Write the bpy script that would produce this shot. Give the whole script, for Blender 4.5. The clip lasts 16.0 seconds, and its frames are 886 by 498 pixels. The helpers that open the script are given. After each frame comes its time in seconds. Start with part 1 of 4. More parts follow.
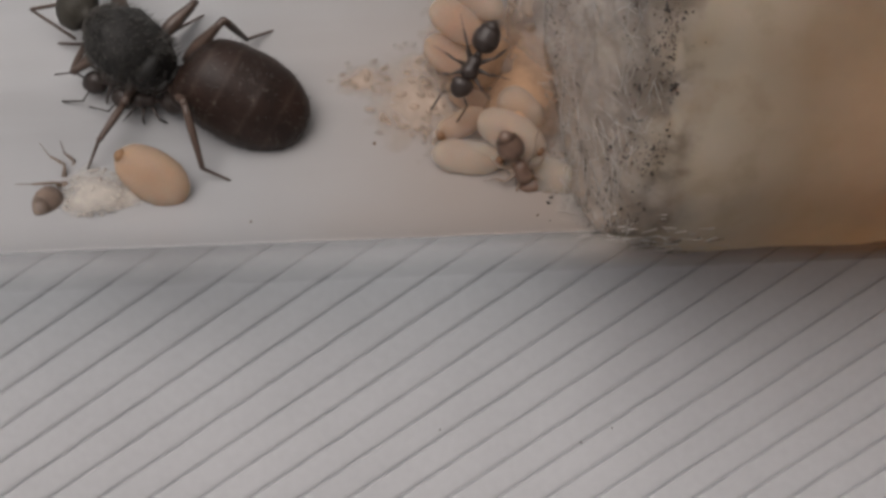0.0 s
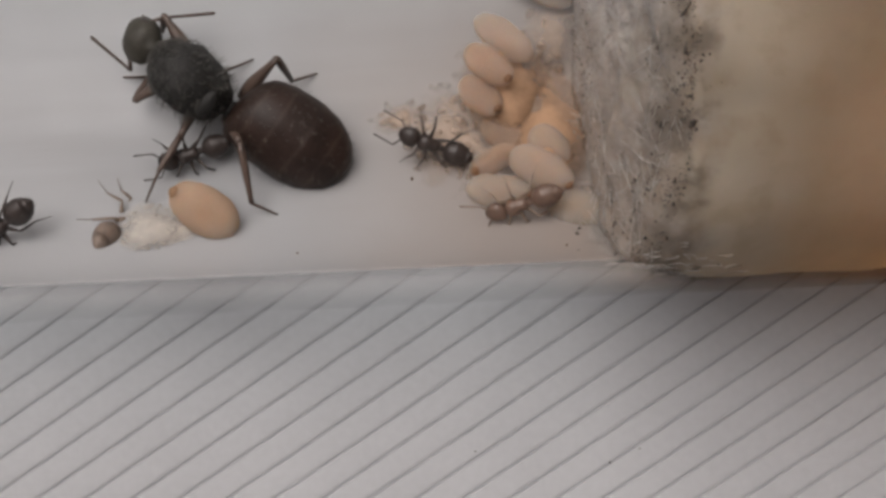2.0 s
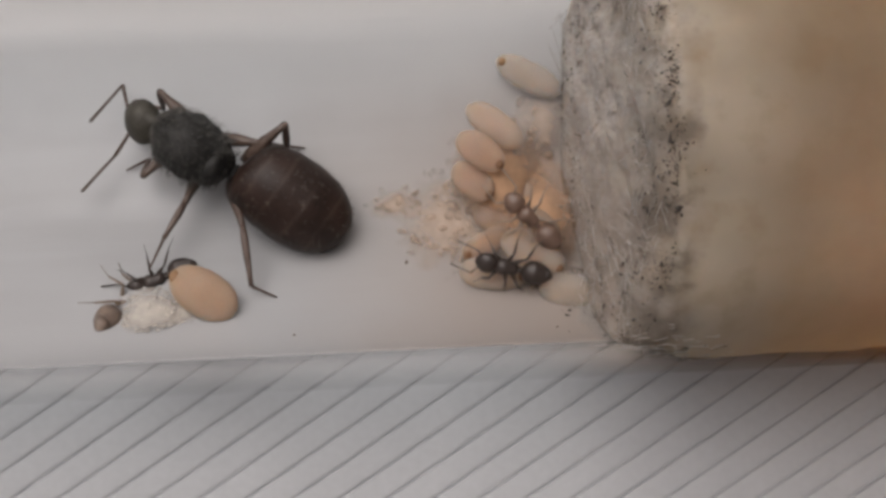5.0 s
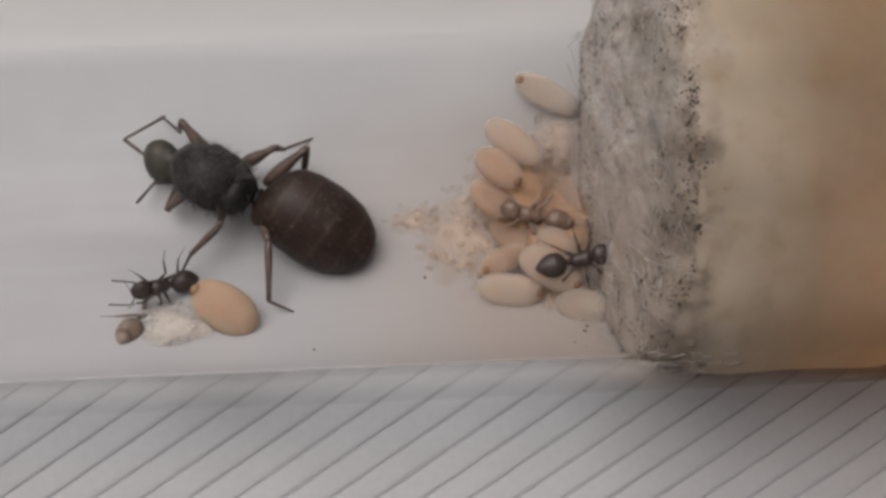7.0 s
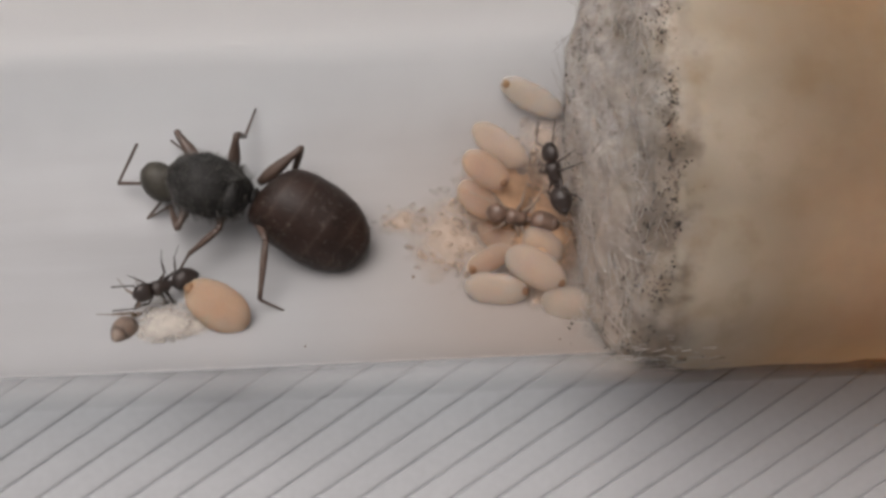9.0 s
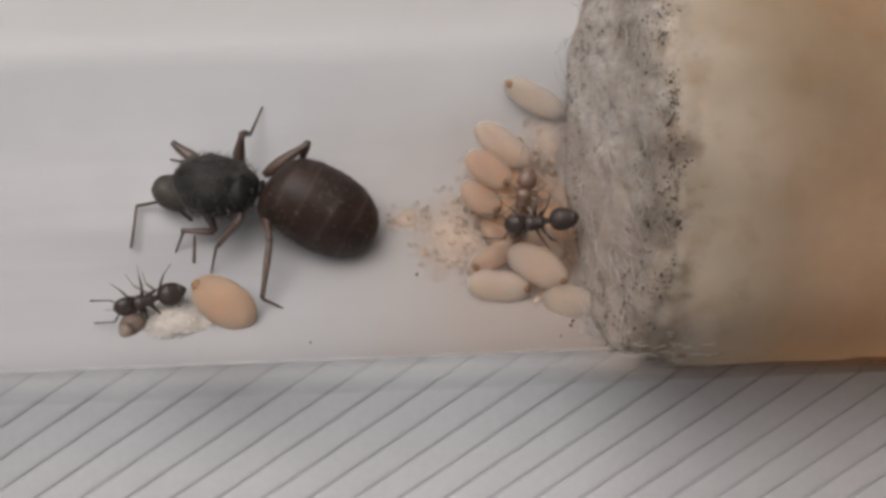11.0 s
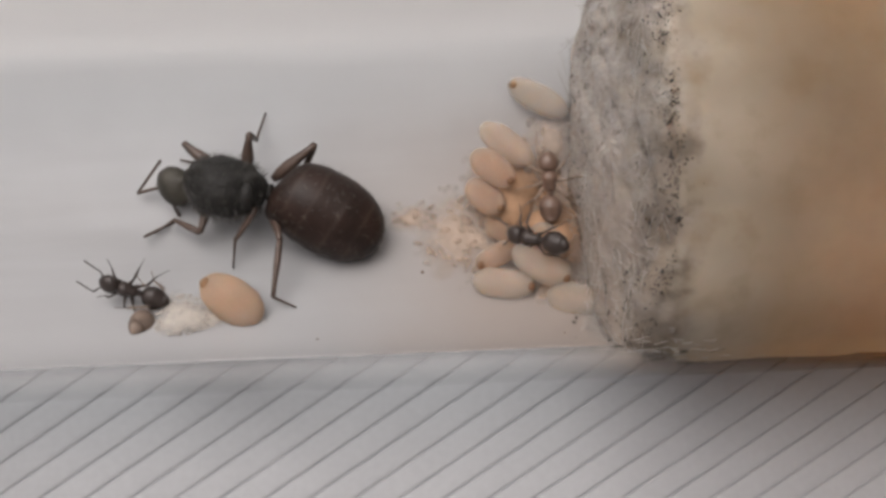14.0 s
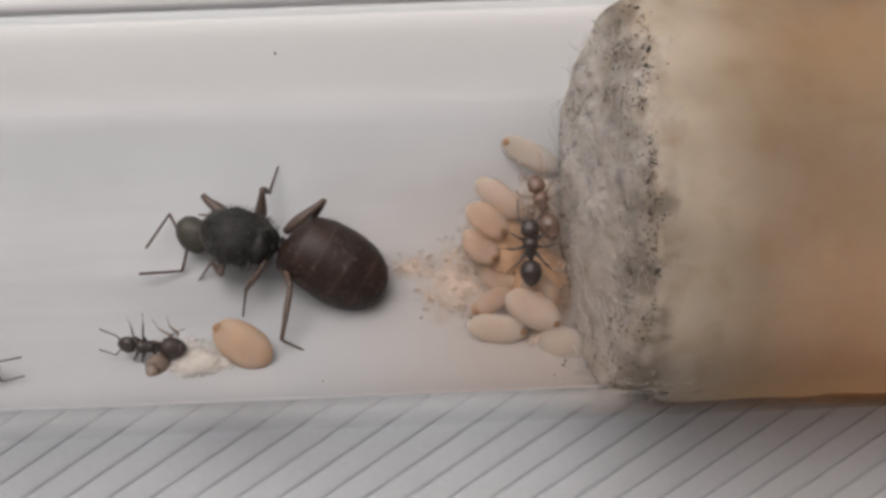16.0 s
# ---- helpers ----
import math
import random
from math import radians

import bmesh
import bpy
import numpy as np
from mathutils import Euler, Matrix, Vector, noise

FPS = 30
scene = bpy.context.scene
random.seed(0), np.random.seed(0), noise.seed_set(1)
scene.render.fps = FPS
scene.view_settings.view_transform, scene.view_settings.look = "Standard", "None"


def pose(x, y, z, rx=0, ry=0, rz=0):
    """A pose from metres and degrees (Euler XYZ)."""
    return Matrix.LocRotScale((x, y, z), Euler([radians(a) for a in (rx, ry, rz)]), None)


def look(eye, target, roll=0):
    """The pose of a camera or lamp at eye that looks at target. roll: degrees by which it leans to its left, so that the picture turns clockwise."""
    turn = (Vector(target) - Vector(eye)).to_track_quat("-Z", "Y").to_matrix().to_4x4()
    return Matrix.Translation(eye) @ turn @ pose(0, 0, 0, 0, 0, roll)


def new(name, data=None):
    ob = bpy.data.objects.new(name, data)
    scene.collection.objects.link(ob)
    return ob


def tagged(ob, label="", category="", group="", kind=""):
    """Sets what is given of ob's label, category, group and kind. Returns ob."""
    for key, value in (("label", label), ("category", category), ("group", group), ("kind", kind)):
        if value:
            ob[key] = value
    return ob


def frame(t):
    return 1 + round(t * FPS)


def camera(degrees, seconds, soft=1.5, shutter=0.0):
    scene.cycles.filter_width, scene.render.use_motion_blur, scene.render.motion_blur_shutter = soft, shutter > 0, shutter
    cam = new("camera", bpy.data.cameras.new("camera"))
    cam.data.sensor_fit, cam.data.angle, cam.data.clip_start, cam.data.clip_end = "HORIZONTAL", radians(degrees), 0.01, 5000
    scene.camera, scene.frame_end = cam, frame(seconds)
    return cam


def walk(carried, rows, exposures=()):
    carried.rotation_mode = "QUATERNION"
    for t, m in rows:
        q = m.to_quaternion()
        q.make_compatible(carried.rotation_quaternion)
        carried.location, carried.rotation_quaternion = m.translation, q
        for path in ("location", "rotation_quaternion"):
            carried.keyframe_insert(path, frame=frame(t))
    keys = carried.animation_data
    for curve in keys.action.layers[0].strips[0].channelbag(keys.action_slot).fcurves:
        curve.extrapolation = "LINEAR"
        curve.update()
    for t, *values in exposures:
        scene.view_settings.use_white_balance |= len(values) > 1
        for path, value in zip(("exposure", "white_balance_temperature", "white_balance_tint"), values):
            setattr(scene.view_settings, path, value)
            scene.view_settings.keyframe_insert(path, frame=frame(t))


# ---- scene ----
EXPOSURES = [(0, -0.80, 6500, 12), (2, -0.68, 6500, 12), (4.5, -0.62, 6500, 12), (7, -0.57, 6500, 12), (8, -0.50, 6500, 12), (12, -0.45, 6500, 12), (16, -0.42, 6450, 12)]
# The camera: handheld, a few centimetres above a test tube.
cam = camera(34, 16.0, soft=3.3)
PATH = [
    (0, pose(-0.006499, -0.000713, 0.049552, -8.950, -2.143, -1.907)),
    (0.5, pose(-0.006592, -0.000642, 0.050450, -8.625, -2.444, -2.387)),
    (1, pose(-0.006396, -0.000593, 0.051334, -8.596, -2.682, -2.350)),
    (1.5, pose(-0.006582, -0.000430, 0.052176, -7.771, -1.992, -2.424)),
    (2, pose(-0.006835, -0.000550, 0.052282, -7.461, -1.126, -2.456)),
    (2.5, pose(-0.007217, -0.000532, 0.052417, -7.247, -0.207, -2.554)),
    (3, pose(-0.007002, -0.000507, 0.052212, -7.058, -0.762, -2.369)),
    (3.5, pose(-0.007179, -0.000102, 0.053231, -5.803, -0.483, -2.596)),
    (4, pose(-0.006847, -0.000317, 0.053203, -5.375, -1.025, -2.410)),
    (4.5, pose(-0.006915, -0.000302, 0.053372, -4.934, -1.111, -2.413)),
    (4.7, pose(-0.006888, -0.000327, 0.053422, -4.654, -1.496, -2.562)),
    (6.8, pose(-0.007355, -0.000258, 0.053794, -3.624, -1.050, -2.312)),
    (7, pose(-0.007355, -0.000148, 0.053941, -3.834, -1.211, -2.301)),
    (7.5, pose(-0.007326, -0.000140, 0.054685, -3.459, -1.240, -2.472)),
    (8, pose(-0.007585, -0.000438, 0.055310, -3.685, -1.294, -2.356)),
    (8.5, pose(-0.007427, -0.000480, 0.055274, -3.343, -1.609, -2.206)),
    (9, pose(-0.007399, -0.000545, 0.055199, -3.306, -1.687, -2.273)),
    (9.2, pose(-0.007399, -0.000545, 0.055199, -3.106, -1.347, -2.273)),
    (11.3, pose(-0.007537, -0.000568, 0.055990, -3.448, -1.678, -2.055)),
    (11.5, pose(-0.007321, -0.000515, 0.055723, -3.725, -1.537, -2.120)),
    (12, pose(-0.007288, -0.000825, 0.056079, -3.759, -1.527, -1.906)),
    (12.5, pose(-0.007164, -0.000924, 0.056089, -3.619, -1.568, -1.786)),
    (13, pose(-0.006965, -0.001010, 0.056259, -3.530, -1.883, -1.870)),
    (13.5, pose(-0.007010, -0.000977, 0.056458, -3.440, -1.914, -1.965)),
    (14, pose(-0.007454, -0.000715, 0.056631, -3.191, -1.359, -2.184)),
    (14.5, pose(-0.007785, 0.000239, 0.056876, -3.057, -1.159, -2.473)),
    (15, pose(-0.007672, 0.000211, 0.056871, -2.944, -0.755, -2.445)),
    (15.5, pose(-0.007434, 0.000206, 0.058088, -2.570, -0.905, -2.410)),
    (16, pose(-0.007388, -0.000206, 0.060152, -1.644, -1.322, -2.182)),
]
walk(cam, PATH, EXPOSURES)

# ---- light: soft daylight from a window beyond the tube ----
world = bpy.data.worlds.new("daylight")
scene.world = world
world.use_nodes = True
wn = world.node_tree
sky = wn.nodes.new("ShaderNodeTexSky")
sky.sky_type, sky.sun_disc = "NISHITA", False
sky.sun_elevation, sky.sun_rotation = radians(56), radians(-27)
sky.air_density, sky.dust_density, sky.ozone_density = 0.05, 7.0, 0.0
room = wn.nodes.new("ShaderNodeMix")  # the room's warm walls tint the sky's light
room.data_type, room.blend_type = "RGBA", "MULTIPLY"
room.inputs[0].default_value = 1.0
room.inputs[7].default_value = (1.0, 0.985, 0.97, 1)
wn.links.new(sky.outputs[0], room.inputs[6])
wn.links.new(room.outputs[2], wn.nodes["Background"].inputs[0])
wn.nodes["Background"].inputs[1].default_value = 0.118
sun = new("sun", bpy.data.lights.new("sun", "SUN"))
sun.data.energy, sun.data.angle, sun.data.color = 2.3, radians(46), (0.98, 0.985, 0.97)
sun.matrix_world = look((-0.125, 0.25, 0.41), (0, 0, 0))

MM = 0.001


# ---- materials ----
class Mat:
    """A node material: colours mixed by noise at two scales, with fine relief."""

    def __init__(self, name, colour, rough=0.5, size=1.0, vary=0.15, fine=12.0, bump=0.1, spec=0.5, sss=0.0, random_tone=0.0, stretch=None, sheer=1.0):
        self.m = bpy.data.materials.new(name)
        self.m.use_nodes = True
        self.t = self.m.node_tree
        self.p = self.t.nodes["Principled BSDF"]
        self.co = self.t.nodes.new("ShaderNodeTexCoord").outputs["Object"]
        self.plain = None
        if stretch:
            n = self.t.nodes.new("ShaderNodeMapping")
            n.inputs["Scale"].default_value = stretch
            self.t.links.new(self.co, n.inputs["Vector"])
            self.plain, self.co = self.co, n.outputs[0]
        big = self.noise(1000.0 / size, 3)
        small = self.noise(1000.0 * fine / size, 4)
        both = self.math("MULTIPLY_ADD", small, 0.45, self.math("MULTIPLY", big, 0.55))
        self.c = self.mix(self.ramp(both, 0.3, 0.7), [c * (1 - vary) for c in colour], [min(1, c * (1 + vary)) for c in colour])
        if random_tone:
            rnd = self.t.nodes.new("ShaderNodeObjectInfo").outputs["Random"]
            self.c = self.mix(self.math("MULTIPLY", rnd, random_tone), self.c, [c * 0.6 for c in colour])
        self.p.inputs["Roughness"].default_value = rough
        self.p.inputs["Specular IOR Level"].default_value = spec
        if sss:
            self.p.inputs["Subsurface Weight"].default_value = sss
            self.p.inputs["Subsurface Radius"].default_value = (2.2 * MM, 1.5 * MM, 1.0 * MM)
            self.p.inputs["Subsurface Scale"].default_value = 1.0
        if bump:
            b = self.t.nodes.new("ShaderNodeBump")
            b.inputs["Strength"].default_value = min(1.0, bump * 4)
            b.inputs["Distance"].default_value = bump * MM
            self.t.links.new(both, b.inputs["Height"])
            self.t.links.new(b.outputs[0], self.p.inputs["Normal"])
        self.put()
        self.p.inputs["Alpha"].default_value = sheer

    def put(self):
        self.t.links.new(self.c, self.p.inputs["Base Color"])
        return self

    def noise(self, scale, detail=3.0, co=None):
        n = self.t.nodes.new("ShaderNodeTexNoise")
        n.inputs["Scale"].default_value, n.inputs["Detail"].default_value = scale, detail
        self.t.links.new(co or self.co, n.inputs["Vector"])
        return n.outputs[0]

    def axis(self, which):
        n = self.t.nodes.new("ShaderNodeSeparateXYZ")
        self.t.links.new(self.plain or self.co, n.inputs[0])
        return n.outputs[which]

    def ramp(self, value, low, high):
        n = self.t.nodes.new("ShaderNodeMapRange")
        n.inputs["From Min"].default_value, n.inputs["From Max"].default_value = low, high
        self.t.links.new(value, n.inputs["Value"])
        return n.outputs[0]

    def math(self, op, *values):
        n = self.t.nodes.new("ShaderNodeMath")
        n.operation = op
        for k, v in enumerate(values):
            if isinstance(v, (int, float)):
                n.inputs[k].default_value = v
            else:
                self.t.links.new(v, n.inputs[k])
        return n.outputs[0]

    def mix(self, fac, a, b):
        n = self.t.nodes.new("ShaderNodeMix")
        n.data_type = "RGBA"
        for k, v in ((0, fac), (6, a), (7, b)):
            if isinstance(v, (list, tuple)):
                n.inputs[k].default_value = (*v[:3], 1)
            elif isinstance(v, (int, float)):
                n.inputs[k].default_value = v
            else:
                self.t.links.new(v, n.inputs[k])
        return n.outputs[2]


mat_mat = Mat("ribbed_white_plastic", (0.52, 0.53, 0.545), rough=0.55, size=5, vary=0.07, fine=16, bump=0.05)
film = Mat("misted_plastic", (0.322, 0.327, 0.334), rough=0.45, size=9, vary=0.03, fine=9, bump=0.012, spec=0.3)
streak = film.t.nodes.new("ShaderNodeMapping")
streak.inputs["Scale"].default_value = (0.12, 1.0, 1.0)
film.t.links.new(film.co, streak.inputs["Vector"])
film.c = film.mix(film.ramp(film.noise(900, 4, streak.outputs[0]), 0.45, 0.75), film.c, (0.385, 0.392, 0.402))
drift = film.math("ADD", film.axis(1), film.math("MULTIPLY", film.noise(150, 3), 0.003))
# the far wall's brighter light is put into the film's colour
far_bright = film.ramp(drift, -0.001, 0.0075)
film.c = film.mix(far_bright, film.c, (0.80, 0.815, 0.83))
# a reflection along the tube's far side, painted as a brighter band
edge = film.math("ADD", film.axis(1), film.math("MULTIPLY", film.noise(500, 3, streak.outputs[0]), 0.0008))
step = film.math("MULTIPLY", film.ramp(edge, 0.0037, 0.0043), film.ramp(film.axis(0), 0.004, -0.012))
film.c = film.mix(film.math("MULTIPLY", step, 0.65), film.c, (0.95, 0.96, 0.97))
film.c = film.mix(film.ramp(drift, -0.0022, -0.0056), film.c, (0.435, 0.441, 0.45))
# light falling off towards the plug, painted as a darker, warmer floor
plug_dim = film.math("MULTIPLY", film.ramp(film.math("ADD", film.axis(0), film.math("MULTIPLY", film.noise(260, 4), 0.005)), -0.0095, 0.0010), film.ramp(film.axis(1), 0.004, -0.001))
film.c = film.mix(film.math("MULTIPLY", plug_dim, 0.8), film.c, (0.31, 0.25, 0.207))
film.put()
through_it = film.t.nodes.new("ShaderNodeBsdfTranslucent")
through_it.inputs["Color"].default_value = (0.95, 0.95, 0.94, 1)
blend = film.t.nodes.new("ShaderNodeMixShader")
film.t.links.new(film.math("MULTIPLY_ADD", film.ramp(drift, 0.002, 0.0068), 0.55, 0.25), blend.inputs[0])
film.t.links.new(film.p.outputs[0], blend.inputs[1])
film.t.links.new(through_it.outputs[0], blend.inputs[2])
# under the soaked plug the mist is gone and the wall clear again
clear = film.t.nodes.new("ShaderNodeBsdfTransparent")
clear.inputs["Color"].default_value = (1.0, 0.92, 0.76, 1)
wetted = film.t.nodes.new("ShaderNodeMixShader")
film.t.links.new(film.math("MULTIPLY", film.ramp(film.axis(0), 0.003, 0.008), 0.95), wetted.inputs[0])
film.t.links.new(blend.outputs[0], wetted.inputs[1])
film.t.links.new(clear.outputs[0], wetted.inputs[2])
film.t.links.new(wetted.outputs[0], film.t.nodes["Material Output"].inputs[0])
glass = Mat("clear_plastic", (0.40, 0.40, 0.405), rough=0.7, size=5, vary=0.03, bump=0.0, spec=0.0)
# brown of the plug refracted by the wall, painted into the wall itself
wad_tint = glass.ramp(glass.math("ADD", glass.axis(0), glass.math("MULTIPLY", glass.noise(300, 4), 0.003)), -0.002, 0.006)
glass.c = glass.mix(wad_tint, glass.c, (0.44, 0.31, 0.18))
thick = glass.ramp(glass.math("ADD", glass.axis(1), glass.math("MULTIPLY", glass.noise(400, 3), 0.0006)), -0.00775, -0.0066)
# darker amber low on the near side, for shade beneath the plug
glass.c = glass.mix(glass.math("MULTIPLY", wad_tint, glass.ramp(glass.axis(1), -0.0072, -0.0076)), glass.c, (0.17, 0.085, 0.03))
rim_mist = glass.ramp(glass.axis(1), 0.0067, 0.0071)
glass.c = glass.mix(rim_mist, glass.c, (0.82, 0.83, 0.84))
glass.put()
misty = glass.math("MULTIPLY", glass.math("MULTIPLY", thick, glass.ramp(glass.axis(1), 0.002, -0.003)), glass.math("MULTIPLY_ADD", wad_tint, 0.35, 0.42))
# the plug's amber shade, put into the wall's colour out to the rim of the tube's side
tinted = glass.math("MULTIPLY", glass.math("MULTIPLY", glass.ramp(glass.axis(0), 0.001, 0.009), glass.ramp(glass.axis(1), -0.0081, -0.0076)), glass.ramp(glass.axis(1), -0.004, -0.0066))
glass.t.links.new(glass.math("MAXIMUM", glass.math("MAXIMUM", misty, glass.math("MULTIPLY", rim_mist, 0.85)), glass.math("MULTIPLY", tinted, 0.8)), glass.p.inputs["Alpha"])
# cotton: grey white and dry in front, soaked and stained brown further in
cotton = Mat("cotton", (0.38, 0.352, 0.324), rough=0.95, size=0.8, vary=0.30, fine=5, bump=0.07, spec=0.1, stretch=(1.0, 1.0, 0.3), sss=0.5)
dusty = cotton.math("MULTIPLY", cotton.ramp(cotton.noise(3300, 5), 0.53, 0.66), cotton.ramp(cotton.noise(420, 2), 0.36, 0.58))
cotton.c = cotton.mix(cotton.math("MULTIPLY", dusty, 0.8), cotton.c, (0.17, 0.15, 0.135))
tanned = cotton.ramp(cotton.math("ADD", cotton.axis(1), cotton.math("MULTIPLY", cotton.math("SUBTRACT", cotton.noise(300, 4), 0.5), 0.006)), 0.001, -0.004)
cotton.c = cotton.mix(cotton.math("MULTIPLY", tanned, 0.6), cotton.c, (0.27, 0.215, 0.175))
soaked = cotton.mix(cotton.ramp(cotton.noise(260, 5), 0.36, 0.62), (0.325, 0.282, 0.222), (0.43, 0.38, 0.307))
soaked = cotton.mix(cotton.math("MULTIPLY", cotton.ramp(cotton.noise(900, 4), 0.5, 0.68), 0.8), soaked, (0.285, 0.225, 0.155))
# paler inward on the near side: light coming through the wad, put into the colour
inward = cotton.math("ADD", cotton.ramp(cotton.axis(0), 0.000, 0.013), cotton.math("MULTIPLY", cotton.noise(170, 3), 1.0))
low = cotton.ramp(cotton.axis(1), 0.007, -0.004)
soaked = cotton.mix(cotton.math("MULTIPLY", cotton.ramp(inward, 0.55, 1.3), low), soaked, (0.69, 0.595, 0.45))
# the tube's reflection over the plug's far side, painted as lighter cotton
soaked = cotton.mix(cotton.math("MULTIPLY", cotton.ramp(cotton.axis(1), 0.0019, 0.0024), 0.35), soaked, (0.42, 0.37, 0.29))
tide = cotton.math("ABSOLUTE", cotton.math("SUBTRACT", cotton.math("ADD", cotton.axis(1), cotton.math("MULTIPLY", cotton.noise(500, 3), 0.0005)), 0.0023))
soaked = cotton.mix(cotton.math("MULTIPLY", cotton.math("MULTIPLY", cotton.ramp(tide, 0.0004, 0.00005), cotton.ramp(cotton.noise(240, 3), 0.48, 0.66)), 0.6), soaked, (0.23, 0.175, 0.11))
damp = cotton.math("ADD", cotton.axis(0), cotton.math("MULTIPLY", cotton.math("SUBTRACT", cotton.noise(700, 4), 0.5), 0.0032))
edge_at = cotton.math("ADD", cotton.axis(0), cotton.math("MULTIPLY", cotton.math("SUBTRACT", cotton.noise(900, 4), 0.5), 0.0014))
rim = cotton.math("MULTIPLY", cotton.ramp(cotton.math("ABSOLUTE", cotton.math("SUBTRACT", edge_at, 0.0004)), 0.0007, 0.0002), cotton.ramp(cotton.noise(1300, 4), 0.50, 0.62))
cotton.c = cotton.mix(cotton.ramp(damp, -0.0006, 0.0012), cotton.c, soaked)
mouldy = cotton.math("MULTIPLY", cotton.ramp(cotton.math("ABSOLUTE", cotton.math("SUBTRACT", edge_at, 0.0002)), 0.0008, 0.0002), cotton.ramp(cotton.noise(520, 4), 0.44, 0.60))
cotton.c = cotton.mix(cotton.math("MULTIPLY", mouldy, 0.8), cotton.c, (0.15, 0.125, 0.10))
cotton.c = cotton.mix(cotton.math("MULTIPLY", rim, 0.65), cotton.c, (0.13, 0.11, 0.09))
cotton.put()
glow = cotton.t.nodes.new("ShaderNodeBsdfTranslucent")
glow.inputs["Color"].default_value = (0.72, 0.63, 0.49, 1)
blend = cotton.t.nodes.new("ShaderNodeMixShader")
cotton.t.links.new(cotton.math("MULTIPLY", cotton.ramp(damp, 0.0, 0.004), 0.48), blend.inputs[0])
cotton.t.links.new(cotton.p.outputs[0], blend.inputs[1])
cotton.t.links.new(glow.outputs[0], blend.inputs[2])
# soaked cotton lets some amber light pass straight through
seep = cotton.t.nodes.new("ShaderNodeBsdfTransparent")
seep.inputs["Color"].default_value = (0.96, 0.65, 0.27, 1)
sheer = cotton.t.nodes.new("ShaderNodeMixShader")
cotton.t.links.new(cotton.math("MULTIPLY", cotton.ramp(damp, 0.001, 0.006), 0.37), sheer.inputs[0])
cotton.t.links.new(blend.outputs[0], sheer.inputs[1])
cotton.t.links.new(seep.outputs[0], sheer.inputs[2])
cotton.t.links.new(sheer.outputs[0], cotton.t.nodes["Material Output"].inputs[0])

mould = Mat("mould", (0.06, 0.052, 0.045), rough=0.95, size=0.3, vary=0.4, bump=0)
fibre = Mat("cotton_fibre", (0.44, 0.415, 0.385), rough=0.9, size=1, vary=0.1, bump=0)

queen_black = Mat("dark_chitin", (0.016, 0.0155, 0.0145), rough=0.55, size=0.4, vary=0.75, fine=5, bump=0.16, spec=0.35)
queen_brown = Mat("brown_chitin", (0.022, 0.0118, 0.0086), rough=0.5, size=0.9, vary=0.6, fine=10, bump=0.03, spec=0.3)
ring_at = lambda x: queen_brown.ramp(queen_brown.math("ABSOLUTE", queen_brown.math("SUBTRACT", queen_brown.math("ADD", queen_brown.axis(0), queen_brown.math("MULTIPLY", queen_brown.noise(600, 2), 0.0003)), x * MM + 0.00015)), 0.00011, 0.00002)
rings_lit = queen_brown.math("ADD", queen_brown.math("ADD", ring_at(-1.55), ring_at(-2.6)), queen_brown.math("ADD", ring_at(-3.5), ring_at(-0.75)))
patchy = queen_brown.ramp(queen_brown.noise(1100, 3), 0.32, 0.6)
queen_brown.c = queen_brown.mix(queen_brown.math("MULTIPLY", queen_brown.math("MULTIPLY", rings_lit, patchy), 0.12), queen_brown.c, (0.17, 0.13, 0.105))
queen_brown.c = queen_brown.mix(queen_brown.math("MULTIPLY", queen_brown.ramp(queen_brown.noise(4200, 3), 0.62, 0.72), 0.2), queen_brown.c, (0.22, 0.19, 0.16))
queen_brown.put()
queen_head = Mat("olive_chitin", (0.047, 0.043, 0.034), rough=0.55, size=0.4, vary=0.5, fine=6, bump=0.06, spec=0.35)
queen_leg = Mat("leg_chitin", (0.082, 0.056, 0.044), rough=0.4, size=0.5, vary=0.3, bump=0.01)
hair = Mat("pale_hair", (0.075, 0.07, 0.063), rough=0.6, size=0.5, vary=0.2, bump=0)
worker_black = Mat("black_chitin", (0.034, 0.025, 0.022), rough=0.45, size=0.3, vary=0.4, bump=0.01)
worker_leg = Mat("dark_leg_chitin", (0.05, 0.039, 0.034), rough=0.45, size=0.3, vary=0.3, bump=0)
callow = Mat("pale_chitin", (0.14, 0.09, 0.067), rough=0.4, size=0.3, vary=0.35, bump=0.01, sss=0.1)
callow_leg = Mat("pale_leg_chitin", (0.20, 0.15, 0.115), rough=0.45, size=0.3, vary=0.2, bump=0)
grey_chitin = Mat("grey_chitin", (0.18, 0.135, 0.108), rough=0.5, size=0.3, vary=0.3, bump=0.01, sss=0.2)
cocoon_orange = Mat("orange_cocoon_silk", (0.42, 0.30, 0.215), rough=0.75, size=1.1, vary=0.10, fine=12, bump=0.02, spec=0.2, sss=0.9, sheer=0.75)
cocoon_tan = Mat("tan_cocoon_silk", (0.48, 0.33, 0.25), rough=0.8, size=1.1, vary=0.10, fine=12, bump=0.02, spec=0.15, sss=0.9, random_tone=0.3, sheer=0.55)
cocoon_pale = Mat("pale_cocoon_silk", (0.59, 0.485, 0.42), rough=0.8, size=1.1, vary=0.08, fine=12, bump=0.02, spec=0.15, sss=0.9, random_tone=0.2, sheer=0.55)
cocoon_light = Mat("light_tan_cocoon_silk", (0.51, 0.38, 0.305), rough=0.85, size=1.1, vary=0.08, fine=12, bump=0.02, spec=0.1, sss=0.9, sheer=0.55)
